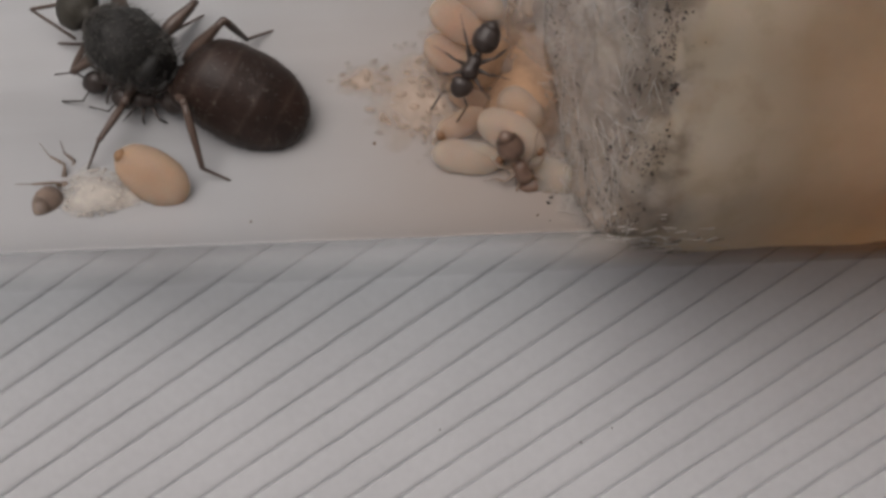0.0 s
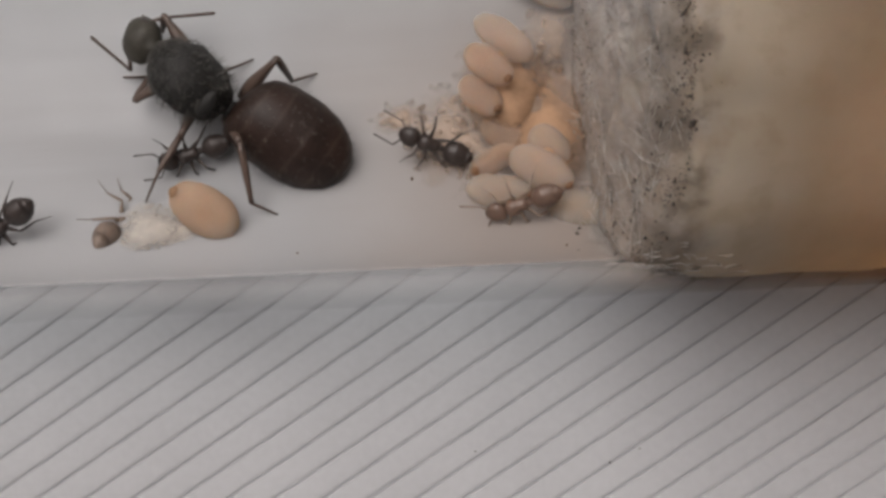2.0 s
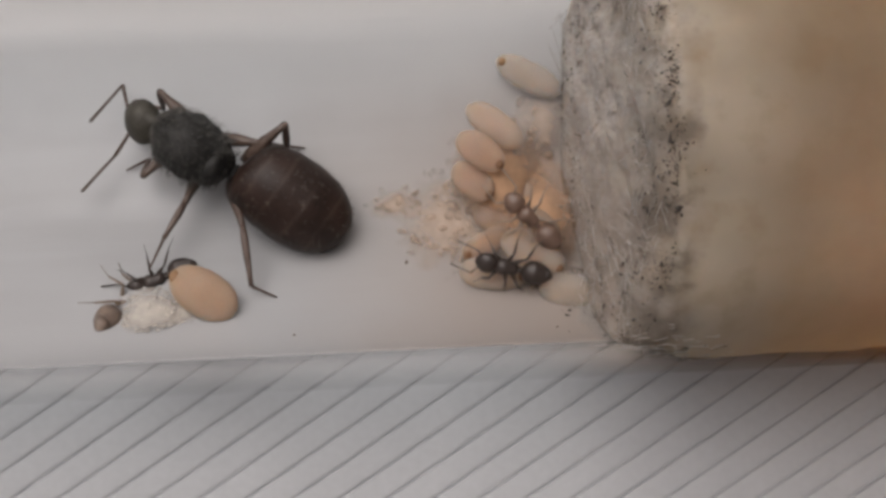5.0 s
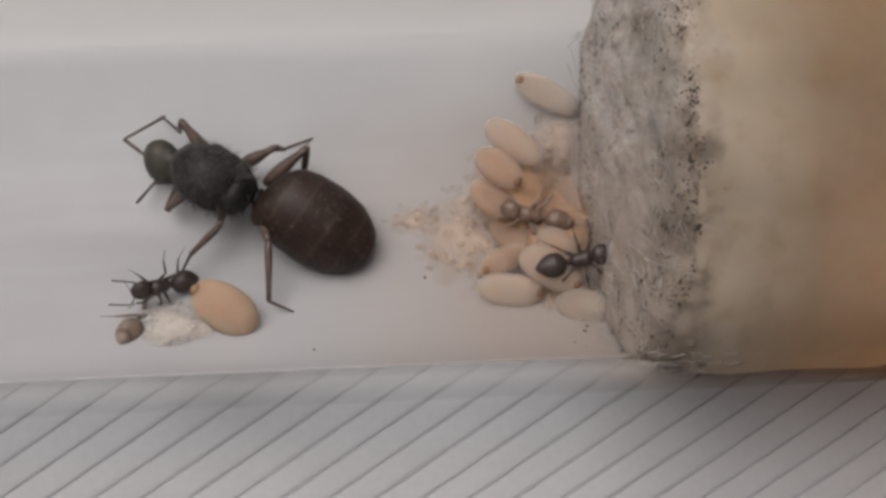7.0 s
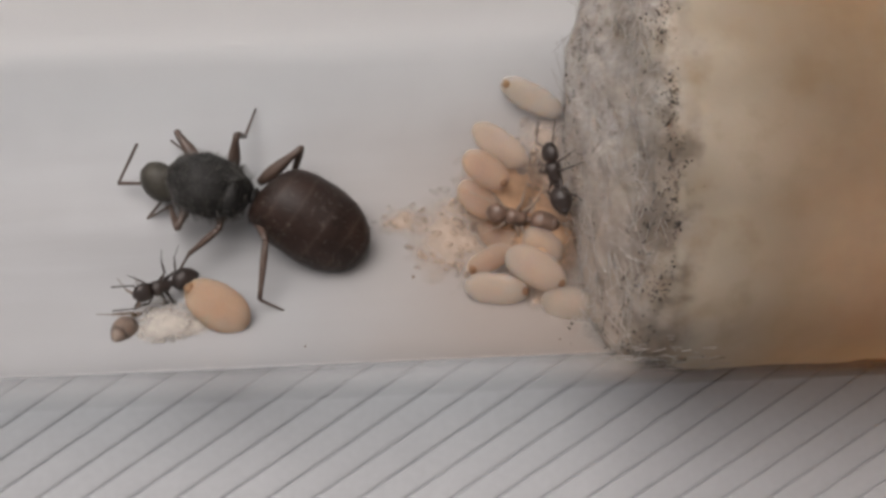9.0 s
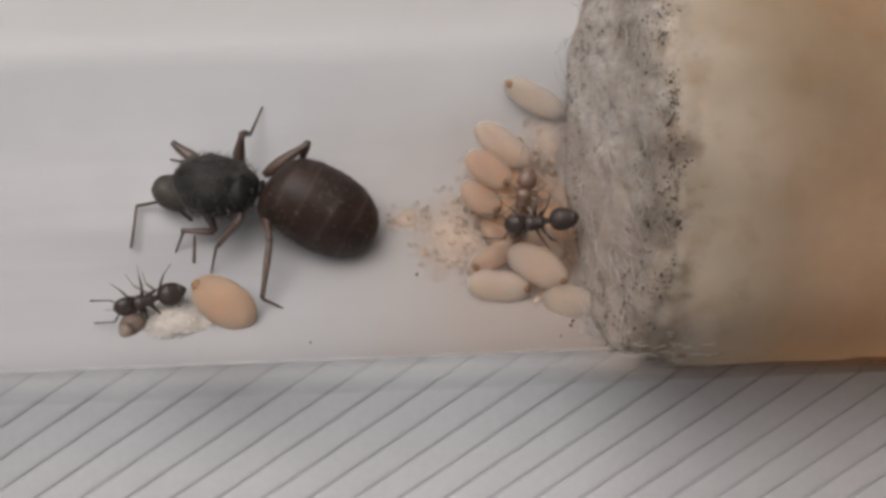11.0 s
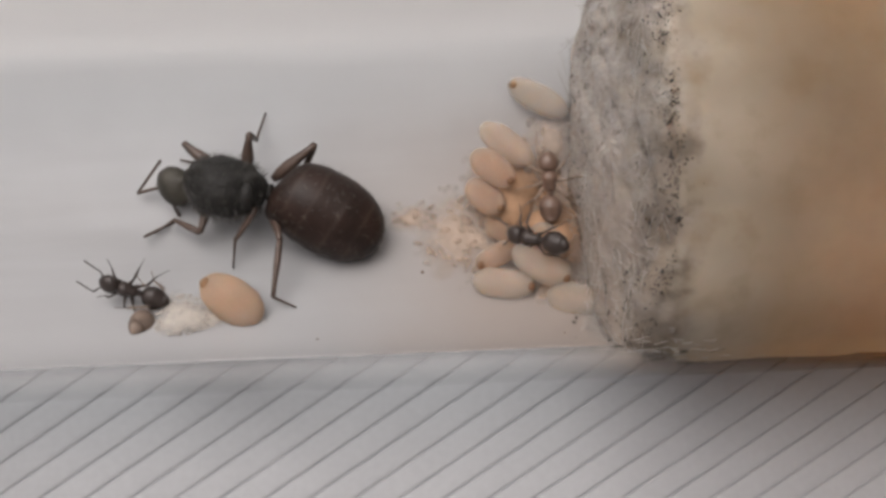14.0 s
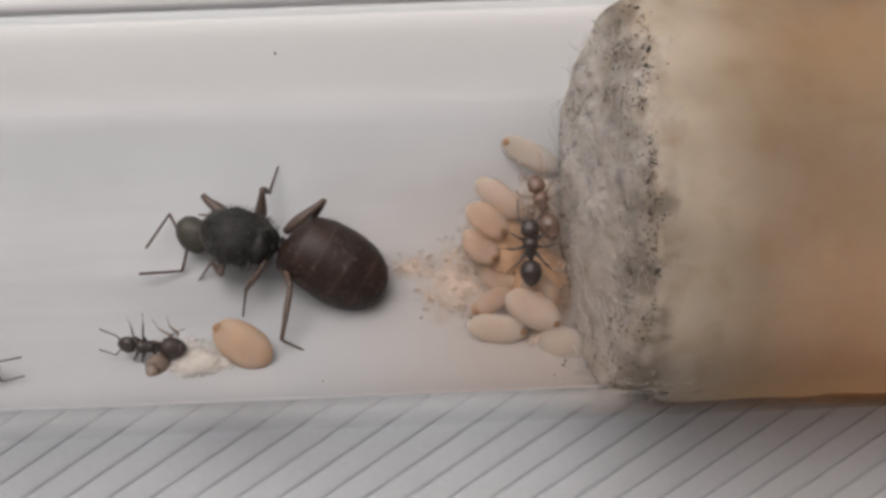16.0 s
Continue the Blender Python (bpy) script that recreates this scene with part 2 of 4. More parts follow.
cocoon_ghost = Mat("dull_cocoon_silk", (0.44, 0.36, 0.30), rough=0.9, size=1.1, vary=0.08, fine=12, bump=0.02, spec=0.05, sss=0.9, sheer=0.55)
pupa_white = Mat("white_larva_skin", (0.49, 0.38, 0.31), rough=0.7, size=0.9, vary=0.06, bump=0.01, spec=0.2, sss=0.9, sheer=0.55)
cap_light = Mat("brown_cocoon_end", (0.24, 0.135, 0.07), rough=0.7, size=0.3, vary=0.2, bump=0.01, sss=0.3)
cap_brown = Mat("dark_cocoon_cap", (0.17, 0.085, 0.04), rough=0.6, size=0.3, vary=0.3, bump=0.01)


def fading(m):
    """Lets a heap thin out to nothing where its mesh says that it is thin."""
    thin = m.t.nodes.new("ShaderNodeAttribute")
    thin.attribute_name = "thin"
    torn = m.math("ADD", thin.outputs["Fac"], m.math("MULTIPLY", m.math("SUBTRACT", m.noise(1500, 4), 0.5), 0.7))
    m.t.links.new(m.ramp(torn, 0.8, 0.1), m.p.inputs["Alpha"])
    return m


egg_white = fading(Mat("egg_white", (0.565, 0.525, 0.475), rough=0.9, size=0.7, vary=0.05, fine=5, bump=0, spec=0.1))
egg_cream = fading(Mat("egg_cream", (0.50, 0.395, 0.315), rough=0.9, size=0.9, vary=0.05, fine=5, bump=0, spec=0.1))
egg_tan = fading(Mat("egg_tan", (0.40, 0.25, 0.155), rough=0.85, size=0.9, vary=0.09, fine=5, bump=0.008, spec=0.1))
speck_brown = Mat("speck_brown", (0.15, 0.10, 0.07), rough=0.8, size=0.2, vary=0.3, bump=0)
dirt = Mat("dirt", (0.10, 0.085, 0.075), rough=0.9, size=0.2, vary=0.4, bump=0)


# ---- mesh helpers, in millimetres ----
def part(name, bm, material, parent=None, label="", smooth=True):
    me = bpy.data.meshes.new(name)
    for v in bm.verts:
        v.co *= MM
    bm.to_mesh(me)
    bm.free()
    if smooth:
        me.polygons.foreach_set("use_smooth", [True] * len(me.polygons))
    me.materials.append(material.m)
    ob = new(name, me)
    ob.parent = parent
    return tagged(ob, label)


def thing(name, label, category, group="", m=None):
    ob = new(name)
    ob.empty_display_size = MM
    if m is not None:
        ob.matrix_world = m
    return tagged(ob, label, category, group)


def lathe(bm, rings, seg=20, wob=0.0, seed=0.0, caps=True):
    """A closed body along +x. rings: x, half width, half height, centre y, centre z."""
    loops = []
    for x, ry, rz, cy, cz in rings:
        row = []
        for k in range(seg):
            a = 2 * math.pi * k / seg
            p = Vector((x, cy + ry * math.cos(a), cz + rz * math.sin(a)))
            if wob:
                p += Vector((0, math.cos(a), math.sin(a))) * wob * noise.noise(p * 2.2 + Vector((seed, 0, 0)))
            row.append(bm.verts.new(p))
        loops.append(row)
    for a, b in zip(loops, loops[1:]):
        for k in range(seg):
            bm.faces.new((a[k], b[k], b[(k + 1) % seg], a[(k + 1) % seg]))
    if caps:
        bm.faces.new(loops[0])
        bm.faces.new(loops[-1][::-1])
    bmesh.ops.recalc_face_normals(bm, faces=bm.faces)
    return bm


def egg(x0, x1, ry, rz, cz=0.0, blunt0=2.0, blunt1=2.0, n=12, waist=0.0, cy=0.0):
    """Rings of an ovoid from x0 to x1; higher blunt makes an end fuller."""
    rows = []
    for k in range(n + 1):
        u = -math.cos(math.pi * k / n)
        e = blunt0 if u < 0 else blunt1
        r = max(0.02, (1 - abs(u) ** e) ** (1 / 2.0))
        r *= 1 - waist * math.exp(-(u * 3) ** 2)
        rows.append((x0 + (x1 - x0) * (u + 1) / 2, ry * r, rz * r, cy, cz))
    return rows


def tube(bm, pts, seg=8):
    """A tapered limb through points x, y, z, radius."""
    loops = []
    vs = [Vector(p[:3]) for p in pts]
    for k, p in enumerate(pts):
        d = (vs[min(k + 1, len(vs) - 1)] - vs[max(k - 1, 0)]).normalized()
        u = d.orthogonal().normalized() if not loops else (prev - d * prev.dot(d)).normalized()
        prev = u
        w = d.cross(u)
        loops.append([bm.verts.new(vs[k] + (u * math.cos(a) + w * math.sin(a)) * p[3]) for a in [2 * math.pi * j / seg for j in range(seg)]])
    for a, b in zip(loops, loops[1:]):
        for k in range(seg):
            bm.faces.new((a[k], a[(k + 1) % seg], b[(k + 1) % seg], b[k]))
    bm.faces.new(loops[0][::-1])
    bm.faces.new(loops[-1])
    return bm


def limb(name, length, r0, r1, material, parent, swell=0.0, seg=8):
    bm = bmesh.new()
    n = 6
    tube(bm, [(length * k / n, 0, 0, r0 + (r1 - r0) * k / n + swell * math.sin(math.pi * min(1, k / n * 1.15)) * (1 - k / n) * 1.4) for k in range(n + 1)], seg)
    return part(name, bm, material, parent)


ICO = {}


def ico(bm, sub):
    """Adds a unit ball of triangles and returns its corners."""
    if sub not in ICO:
        b = bmesh.new()
        bmesh.ops.create_icosphere(b, subdivisions=sub, radius=1.0)
        b.verts.index_update()
        ICO[sub] = [v.co.copy() for v in b.verts], [[v.index for v in f.verts] for f in b.faces]
        b.free()
    places, faces = ICO[sub]
    made = [bm.verts.new(p) for p in places]
    for f in faces:
        bm.faces.new([made[k] for k in f])
    return made


def ball(bm, c, r, squash=(1, 1, 1), sub=2):
    for v in ico(bm, sub):
        v.co = Vector(c) + Vector((v.co.x * r * squash[0], v.co.y * r * squash[1], v.co.z * r * squash[2]))
    return bm


def frame_between(a, b, up=Vector((0, 0, 1))):
    """A pose (in mm) at a whose x axis points to b."""
    x = (b - a).normalized()
    y = up.cross(x)
    if y.length < 1e-4:
        y = Vector((0, 1, 0))
    y.normalize()
    z = x.cross(y)
    m = Matrix((x, y, z)).transposed().to_4x4()
    m.translation = a
    return m


def metres(m):
    """The same pose with its place turned from mm into metres."""
    r = m.copy()
    r.translation = m.translation * MM
    return r


def mpose(x, y, z, rx=0, ry=0, rz=0):
    return pose(x * MM, y * MM, z * MM, rx, ry, rz)


# ---- the ribbed mat ----
def build_mat():
    bm = bmesh.new()
    ang, pitch, length, count = radians(32.0), 1.0, 320.0, 320
    prof = [(0.0, -0.12), (0.012, -0.11), (0.03, -0.050), (0.08, -0.026), (0.15, -0.009), (0.24, -0.001), (0.3, 0.0), (0.6, 0.004), (0.9, 0.002), (0.97, 0.0), (0.985, -0.12)]
    d, n = Vector((math.cos(ang), math.sin(ang), 0)), Vector((-math.sin(ang), math.cos(ang), 0))
    prev = None
    for k in range(count):
        for u, z in prof:
            o = n * ((k - count / 2) * pitch + u * pitch + MAT_PHASE) + Vector((0, 0, z))
            row = [bm.verts.new(o + d * s) for s in (-length / 2, -40, 0, 40, length / 2)]
            if prev:
                for a in range(4):
                    bm.faces.new((prev[a], prev[a + 1], row[a + 1], row[a]))
            prev = row
    bmesh.ops.recalc_face_normals(bm, faces=bm.faces)
    if sum(f.normal.z for f in bm.faces) < 0:
        bmesh.ops.reverse_faces(bm, faces=bm.faces)
    ob = part("ground", bm, mat_mat, smooth=False)
    tagged(ob, "white ribbed plastic mat with fine diagonal grooves", "mat", kind="structure")


MAT_PHASE = 0.755
build_mat()


# ---- the test tube: clear wall, misted inside ----
def arc_shell(r0, r1, a0, a1, x0, x1, seg=72, nx=24):
    """A curved wall between two radii and angles (0 is straight down), with rounded long edges."""
    bm = bmesh.new()
    rm, h = (r0 + r1) / 2, (r1 - r0) / 2
    loop = [(r0, radians(a0 + (a1 - a0) * k / seg)) for k in range(seg + 1)]
    for k in range(1, 8):
        c = math.pi * k / 8
        loop.append((rm - h * math.cos(c), radians(a1) + h * math.sin(c) / rm))
    loop += [(r1, radians(a1 + (a0 - a1) * k / seg)) for k in range(seg + 1)]
    for k in range(1, 8):
        c = math.pi * k / 8
        loop.append((rm + h * math.cos(c), radians(a0) - h * math.sin(c) / rm))
    prev = None
    for j in range(nx + 1):
        x = x0 + (x1 - x0) * j / nx
        row = [bm.verts.new((x, r * math.sin(a), 8 - r * math.cos(a))) for r, a in loop]
        if prev:
            for k in range(len(row)):
                bm.faces.new((prev[k], row[k], row[(k + 1) % len(row)], prev[(k + 1) % len(row)]))
        prev = row
    bmesh.ops.recalc_face_normals(bm, faces=bm.faces)
    return bm


tube_ob = thing("test_tube", "clear plastic test tube misted inside, lying on the ribbed mat", "test tube")
for ob in (
    part("wall", arc_shell(7.06, 8.0, -95, 95, -60, 40), glass, tube_ob, "clear plastic wall"),
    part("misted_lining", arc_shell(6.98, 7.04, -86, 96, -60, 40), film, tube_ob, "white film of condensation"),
):
    ob.visible_shadow = False


# ---- the cotton plug ----
def face_x(y, z):
    """How far the front of the plug stands at a place on it."""
    p = Vector((0, y, z))
    r = math.hypot(y, z - 8)
    x = -1.35 * max(0.0, (15 - z) / 14) + 0.9 * max(0.0, (y - 2) / 5) ** 2
    x += 0.25 * noise.noise(p * 0.5) + 0.06 * noise.noise(p * 1.7) + 0.05 * noise.noise(Vector((0, y * 4.0, z * 1.3))) + 0.04 * noise.noise(Vector((0, y * 9.0, z * 3.0)))
    return x + (0.42 if z > 8 else 0.10) * max(0.0, (r - 5.6) / 1.3) ** 3


def swell(x, sy):
    """How far the soaked wad bulges out to the wall on the near side."""
    near = max(0.0, min(1.0, (-sy - 0.25) / 0.5))
    soak = max(0.0, min(1.0, (x + 1.0) / 3.0))
    return 0.52 * near * near * (3 - 2 * near) * soak * soak * (3 - 2 * soak)


def build_plug():
    plug = thing("cotton_plug", "damp cotton plug with grey mouldy face, stained brown behind", "cotton plug")
    seg, rings, back = 144, 44, 44
    bm = bmesh.new()
    prev = None
    for j in range(rings + back + 1):
        row = []
        for k in range(seg):
            a = 2 * math.pi * k / seg
            sy, cz = math.sin(a), math.cos(a)
            if j <= rings:
                r = 6.93 * (j / rings) ** 0.8
                row.append(bm.verts.new((face_x(r * sy, 8 + r * cz), r * sy, 8 + r * cz)) if j else None)
            else:
                u = (j - rings) / back
                x = face_x(6.93 * sy, 8 + 6.93 * cz) * (1 - u) + 34 * u ** 1.8 + 0.12 * (j - rings)
                q = Vector((x * 0.5, sy * 3, cz * 3))
                r = 6.99 + min(1.0, (j - rings) / 6) * (0.10 * noise.noise(q) + 0.05 * noise.noise(q * 3.1))
                r += swell(x, sy)
                row.append(bm.verts.new((x, r * sy, 8 + r * cz)))
        if j == 0:
            c = bm.verts.new((face_x(0, 8), 0, 8))
            continue
        for k in range(seg):
            if prev is None:
                bm.faces.new((c, row[k], row[(k + 1) % seg]))
            else:
                bm.faces.new((prev[k], row[k], row[(k + 1) % seg], prev[(k + 1) % seg]))
        prev = row
    bm.faces.new(prev)
    bmesh.ops.recalc_face_normals(bm, faces=bm.faces)
    part("wad", bm, cotton, plug, "cotton wad, grey white in front and brown behind")

    # mould: flecks along the rim, on the face and where the wad meets the wall
    rng = random.Random(21)
    bm = bmesh.new()

    def fleck(p, size, out):
        g = ico(bm, 1)
        turn = Euler((rng.uniform(0, 6), rng.uniform(0, 6), rng.uniform(0, 6))).to_matrix()
        long = rng.uniform(0.6, 1.5)
        for v in g:
            v.co = p + turn @ Vector((v.co.x * size * long, v.co.y * size * 0.6, v.co.z * size * 0.4)) + out * size * 0.1
            if out.x < 0:
                v.co.z = p.z + (v.co.z - p.z) * 1.7

    for _ in range(2200):
        a = rng.gauss(0, 0.6)
        clump = noise.noise(Vector((a * 5.0, 3.3, 0)))
        if clump < rng.uniform(-0.45, 0.25):
            continue
        x = rng.gauss(-0.08, 0.24 + 0.35 * max(0.0, clump))
        y, z = 6.94 * math.sin(a), 8 + 6.94 * math.cos(a)
        fleck(Vector((face_x(y, z) + x + 0.05, y, z)), 0.009 + 0.018 * rng.lognormvariate(0, 0.65), Vector((0, y / 7, (z - 8) / 7)))
    for _ in range(3200):
        a, r = rng.uniform(0, 2 * math.pi), 6.8 * math.sqrt(rng.uniform(0.25, 1))
        y, z = r * math.sin(a), 8 + r * math.cos(a)
        foot = max(0.0, (6.5 - z) / 5) + max(0.0, (-y - 3.5) / 4)
        if noise.noise(Vector((7, y * 0.55, z * 0.8))) + 0.35 * foot < rng.uniform(0.0, 0.5):
            continue
        fleck(Vector((face_x(y, z), y, z)), abs(rng.gauss(0.012, 0.022)) + 0.009, Vector((-1, 0, 0)))
    for _ in range(70):
        x = rng.uniform(0.6, 7.5)
        fleck(Vector((x, 6.83, 8 + rng.gauss(0.2, 0.25))), abs(rng.gauss(0.04, 0.04)) + 0.01, Vector((0, 1, 0)))
    for _ in range(60):
        a = radians(rng.gauss(-118, 14))
        y, z = 6.88 * math.sin(a), 8 + 6.88 * math.cos(a)
        fleck(Vector((face_x(y, z) + rng.gauss(0.3, 0.7), y, z)), abs(rng.gauss(0.025, 0.02)) + 0.01, Vector((0, -1, 0)))
    tagged(part("mould", bm, mould, plug, "black mould flecks"), kind="stuff")

    # loose fibres that stand off the face and creep along the wall
    for nm, m, count, seed, long in (("fibre_fuzz", fibre, 420, 31, 0.7), ("mould_fuzz", mould, 60, 32, 0.3)):
        rng = random.Random(seed)
        bm = bmesh.new()
        for _ in range(count):
            a = rng.uniform(0, 2 * math.pi)
            r = 6.8 * math.sqrt(rng.uniform(0.3, 1))
            y, z = r * math.sin(a), 8 + r * math.cos(a)
            p = Vector((face_x(y, z) - 0.02, y, z))
            d = Vector((rng.gauss(-0.25, 0.2), rng.gauss(0, 1), rng.gauss(0, 1))).normalized()
            curl = Vector((rng.gauss(0, 0.4), rng.gauss(0, 1), rng.gauss(0, 1)))
            n, pts = 5, []
            for i in range(n + 1):
                u = i / n * long * rng.uniform(0.95, 1.05)
                pts.append((*(p + d * u + curl * u * u * 0.5), 0.009 if m is fibre else 0.012))
            if max(math.hypot(q[1], q[2] - 8) for q in pts) < 6.95:
                tube(bm, pts, 3)
        tagged(part(nm, bm, m, plug), kind="stuff")
    # wisps teased out along the wall at the foot of the face
    rng = random.Random(33)
    bm, dark = bmesh.new(), bmesh.new()
    for i in range(520):
        a = radians(rng.gauss(-94, 15))
        x = rng.gauss(0.9, 0.8)
        sy, cz = math.sin(a), math.cos(a)
        r = 7.02 + swell(x, sy) + rng.uniform(-0.03, 0.08)
        p = Vector((x, r * sy, 8 + r * cz))
        d = Vector((rng.gauss(-0.3, 1.0), 0.5 * rng.gauss(0.1, 0.5) * cz, 0.5 * rng.gauss(0.2, 0.5))).normalized()
        curl = Vector((rng.gauss(0, 0.5), rng.gauss(0, 0.3), rng.gauss(0.1, 0.3)))
        u = rng.uniform(0.15, 0.6)
        pts = [(*(p + d * u * k / 5 + curl * (u * k / 5) ** 2 * 0.6), 0.018 - 0.002 * k) for k in range(6)]
        tube(bm if i % 7 else dark, pts, 3)
    for _ in range(420):
        a = radians(rng.gauss(-118, 14))
        sy, cz = math.sin(a), math.cos(a)
        p = Vector((face_x(6.9 * sy, 8 + 6.9 * cz) + rng.gauss(-0.05, 0.3), 6.88 * sy, 8 + 6.88 * cz))
        d = Vector((rng.gauss(-0.5, 0.8), rng.gauss(0, 0.4), rng.gauss(0, 0.4))).normalized()
        curl = Vector((rng.gauss(0, 0.4), rng.gauss(0.2, 0.4), rng.gauss(0.2, 0.4)))
        u = rng.uniform(0.15, 0.55)
        tube(bm, [(*(p + d * u * k / 4 + curl * (u * k / 4) ** 2 * 0.7), 0.014 - 0.002 * k) for k in range(5)], 3)
    tagged(part("fibre_wisp", bm, fibre, plug), kind="stuff")
    tagged(part("mould_wisp", dark, mould, plug), kind="stuff")
    return plug


plug = build_plug()


# ---- brood ----
def cocoon(p, q, w, material, name="cocoon", label="", category="cocoon", cap=True, group="cocoons in the brood pile", bend=0.0, cap_at=1, cap_m=None, flat=0.54):
    """A cocoon from p to q (mm), w wide; its dark cap sits at one end."""
    a, b = Vector(p), Vector(q)
    if material in (cocoon_tan, cocoon_light):
        a, b, w = a.lerp(b, 0.06), a.lerp(b, 0.94), w * 0.86
    m = frame_between(a, b)
    length = (b - a).length
    ob = thing(name, label, category, group, metres(m))
    bm = bmesh.new()
    rows = []
    for x, ry, rz, cy, cz in egg(0, length, w / 2, w / 2 * flat, blunt0=2.0 if flat > 0.75 else 2.6, blunt1=2.4, n=14):
        rows.append((x, ry, rz, bend * math.sin(math.pi * x / length), 0))
    lathe(bm, rows, 22, 0.05, p[0] * 3 + p[1])
    part("shell", bm, material, ob)
    if cap:
        bm = bmesh.new()
        x = length - 0.2 if cap_at else 0.22
        ball(bm, (x + (0.04 if cap_at else -0.02), 0.0, w * 0.2 * flat), 0.21 if flat > 0.75 else 0.15, (1, 1.1, 0.75))
        part("cap", bm, cap_m or cap_brown, ob, "brown end spot")
    return ob


cocoon((-15.05, -4.45, 4.35), (-12.95, -5.95, 4.55), 1.62, cocoon_orange, label="large tan cocoon with brown end on the tube floor", cap=True, cap_at=0, group="", cap_m=cap_light, flat=0.8)
cocoon((-3.58, 2.38, 1.85), (-1.3, 1.1, 1.5), 1.08, cocoon_pale, label="pale cream cocoon leaning on the plug", cap_at=0, cap_m=cap_light)
cocoon((-4.85, 0.88, 2.6), (-2.7, -0.8, 2.6), 1.3, cocoon_light, label="light tan cocoon on top of the pile", cap=False)
cocoon((-5.2, -0.15, 3.0), (-3.5, -1.5, 3.4), 1.3, cocoon_tan, label="tan cocoon with dark end spot")
cocoon((-5.4, -1.25, 2.6), (-3.9, -2.5, 3.1), 1.3, cocoon_tan, label="tan cocoon with dark end spot")
cocoon((-5.24, -4.5, 3.55), (-3.4, -3.6, 3.35), 1.0, cocoon_tan, label="brown tan cocoon low in the pile", cap_at=0)
cocoon((-5.3, -4.9, 3.75), (-3.0, -5.2, 4.0), 1.15, pupa_white, "larva", "plump white larva beside the cocoons", "larva", group="white larvae in the pile")
cocoon((-3.75, -3.75, 3.9), (-1.75, -5.0, 4.35), 1.3, pupa_white, "larva", "plump white larva beside the plug", "larva", group="white larvae in the pile")
cocoon((-2.6, -5.5, 4.2), (-0.7, -5.9, 4.9), 1.25, cocoon_ghost, label="pale cocoon against plug and wall", cap=False)
cocoon((-3.75, -1.95, 2.1), (-2.0, -3.1, 2.6), 1.3, cocoon_tan, label="tan cocoon deep in the pile")
cocoon((-3.05, -2.95, 3.25), (-1.75, -4.3, 3.45), 1.35, cocoon_light, label="light tan cocoon between larvae and plug", cap=False)
cocoon((-4.7, -2.6, 2.3), (-3.1, -3.9, 2.9), 1.3, cocoon_tan, label="tan cocoon deep in the pile", cap=False)


def floor_z(y, h=0.0):
    return 8 - math.sqrt(max(0.5, (7 - h) ** 2 - y * y))


def hug(y):
    """Keeps a heap's foot inside the round wall."""
    return y if y > -5.6 else -5.6 - math.tanh(-5.6 - y)


def brood_heap(name, label, spots, material, size, seed, specks, eggs=False, veil=0.0):
    """A lumpy heap of young larvae and eggs, too many to count, with a few dark specks."""
    rng = random.Random(seed)
    bm, bits = bmesh.new(), bmesh.new()
    thin = bm.verts.layers.float.new("thin")
    for cx, cy, rx, ry, count, high in spots:
        prev, rings, seg = None, 18, 48
        for j in range(rings + 1):
            row = []
            for k in range(seg):
                a = 2 * math.pi * k / seg
                r = j / rings
                wide = 1 + 0.16 * noise.noise(Vector((math.cos(a) * 1.1, math.sin(a) * 1.1, seed * 3.0 + cx)))
                x, y = cx + rx * r * wide * math.cos(a), hug(cy + ry * r * wide * math.sin(a))
                cell = noise.voronoi(Vector((x / size * 0.75, y / size * 0.75, seed)))[0][0]
                h = high * (1 - r * r) ** 1.5 + (0.05 if eggs else 0.3) * size * (0.6 - cell) * (1 - r ** 4) + 0.02
                row.append(bm.verts.new((x, y, floor_z(y, h))))
                row[-1][thin] = veil * 0.6 + (1 - veil * 0.6) * r ** 1.3
            if prev:
                for k in range(seg):
                    bm.faces.new((prev[k], row[k], row[(k + 1) % seg], prev[(k + 1) % seg]))
            prev = row
        for _ in range(count):
            a, r = rng.uniform(0, 2 * math.pi), 0.8 * math.sqrt(rng.random())
            x, y = cx + rx * r * math.cos(a), hug(cy + ry * r * math.sin(a))
            s = size * rng.uniform(0.7, 1.35)
            h = high * (1 - r * r) ** 1.5 - 0.06 * size
            turn = Matrix.Rotation(math.asin(max(-0.95, y / 7)), 3, "X") @ Euler((0, rng.uniform(-0.25, 0.25), rng.uniform(0, 6.3))).to_matrix()
            g = ico(bm, 1) if eggs else []
            c = Vector((x, y, floor_z(y, h)))
            for v in g:
                v[thin] = veil * 0.8 + 0.5 * r * r
                p = Vector((v.co.x * s * 1.1, v.co.y * s * 0.6, v.co.z * s * 0.35))
                v.co = c + turn @ (p + Vector((0, 0.25 * s * (v.co.x ** 2), 0)))
            if rng.random() < specks and r < 0.6:
                g = ico(bits, 1)
                k = rng.uniform(0.03, 0.065)
                for v in g:
                    v.co = c + Vector((0, 0, s * 0.3)) + Vector((v.co.x * k * 1.5, v.co.y * k, v.co.z * k * 0.5))
    bmesh.ops.recalc_face_normals(bm, faces=bm.faces)
    ob = tagged(part(name, bm, material), label, "brood", kind="stuff")
    if specks:
        tagged(part("speckling", bits, speck_brown, ob, "brown specks"), kind="stuff")
    return ob


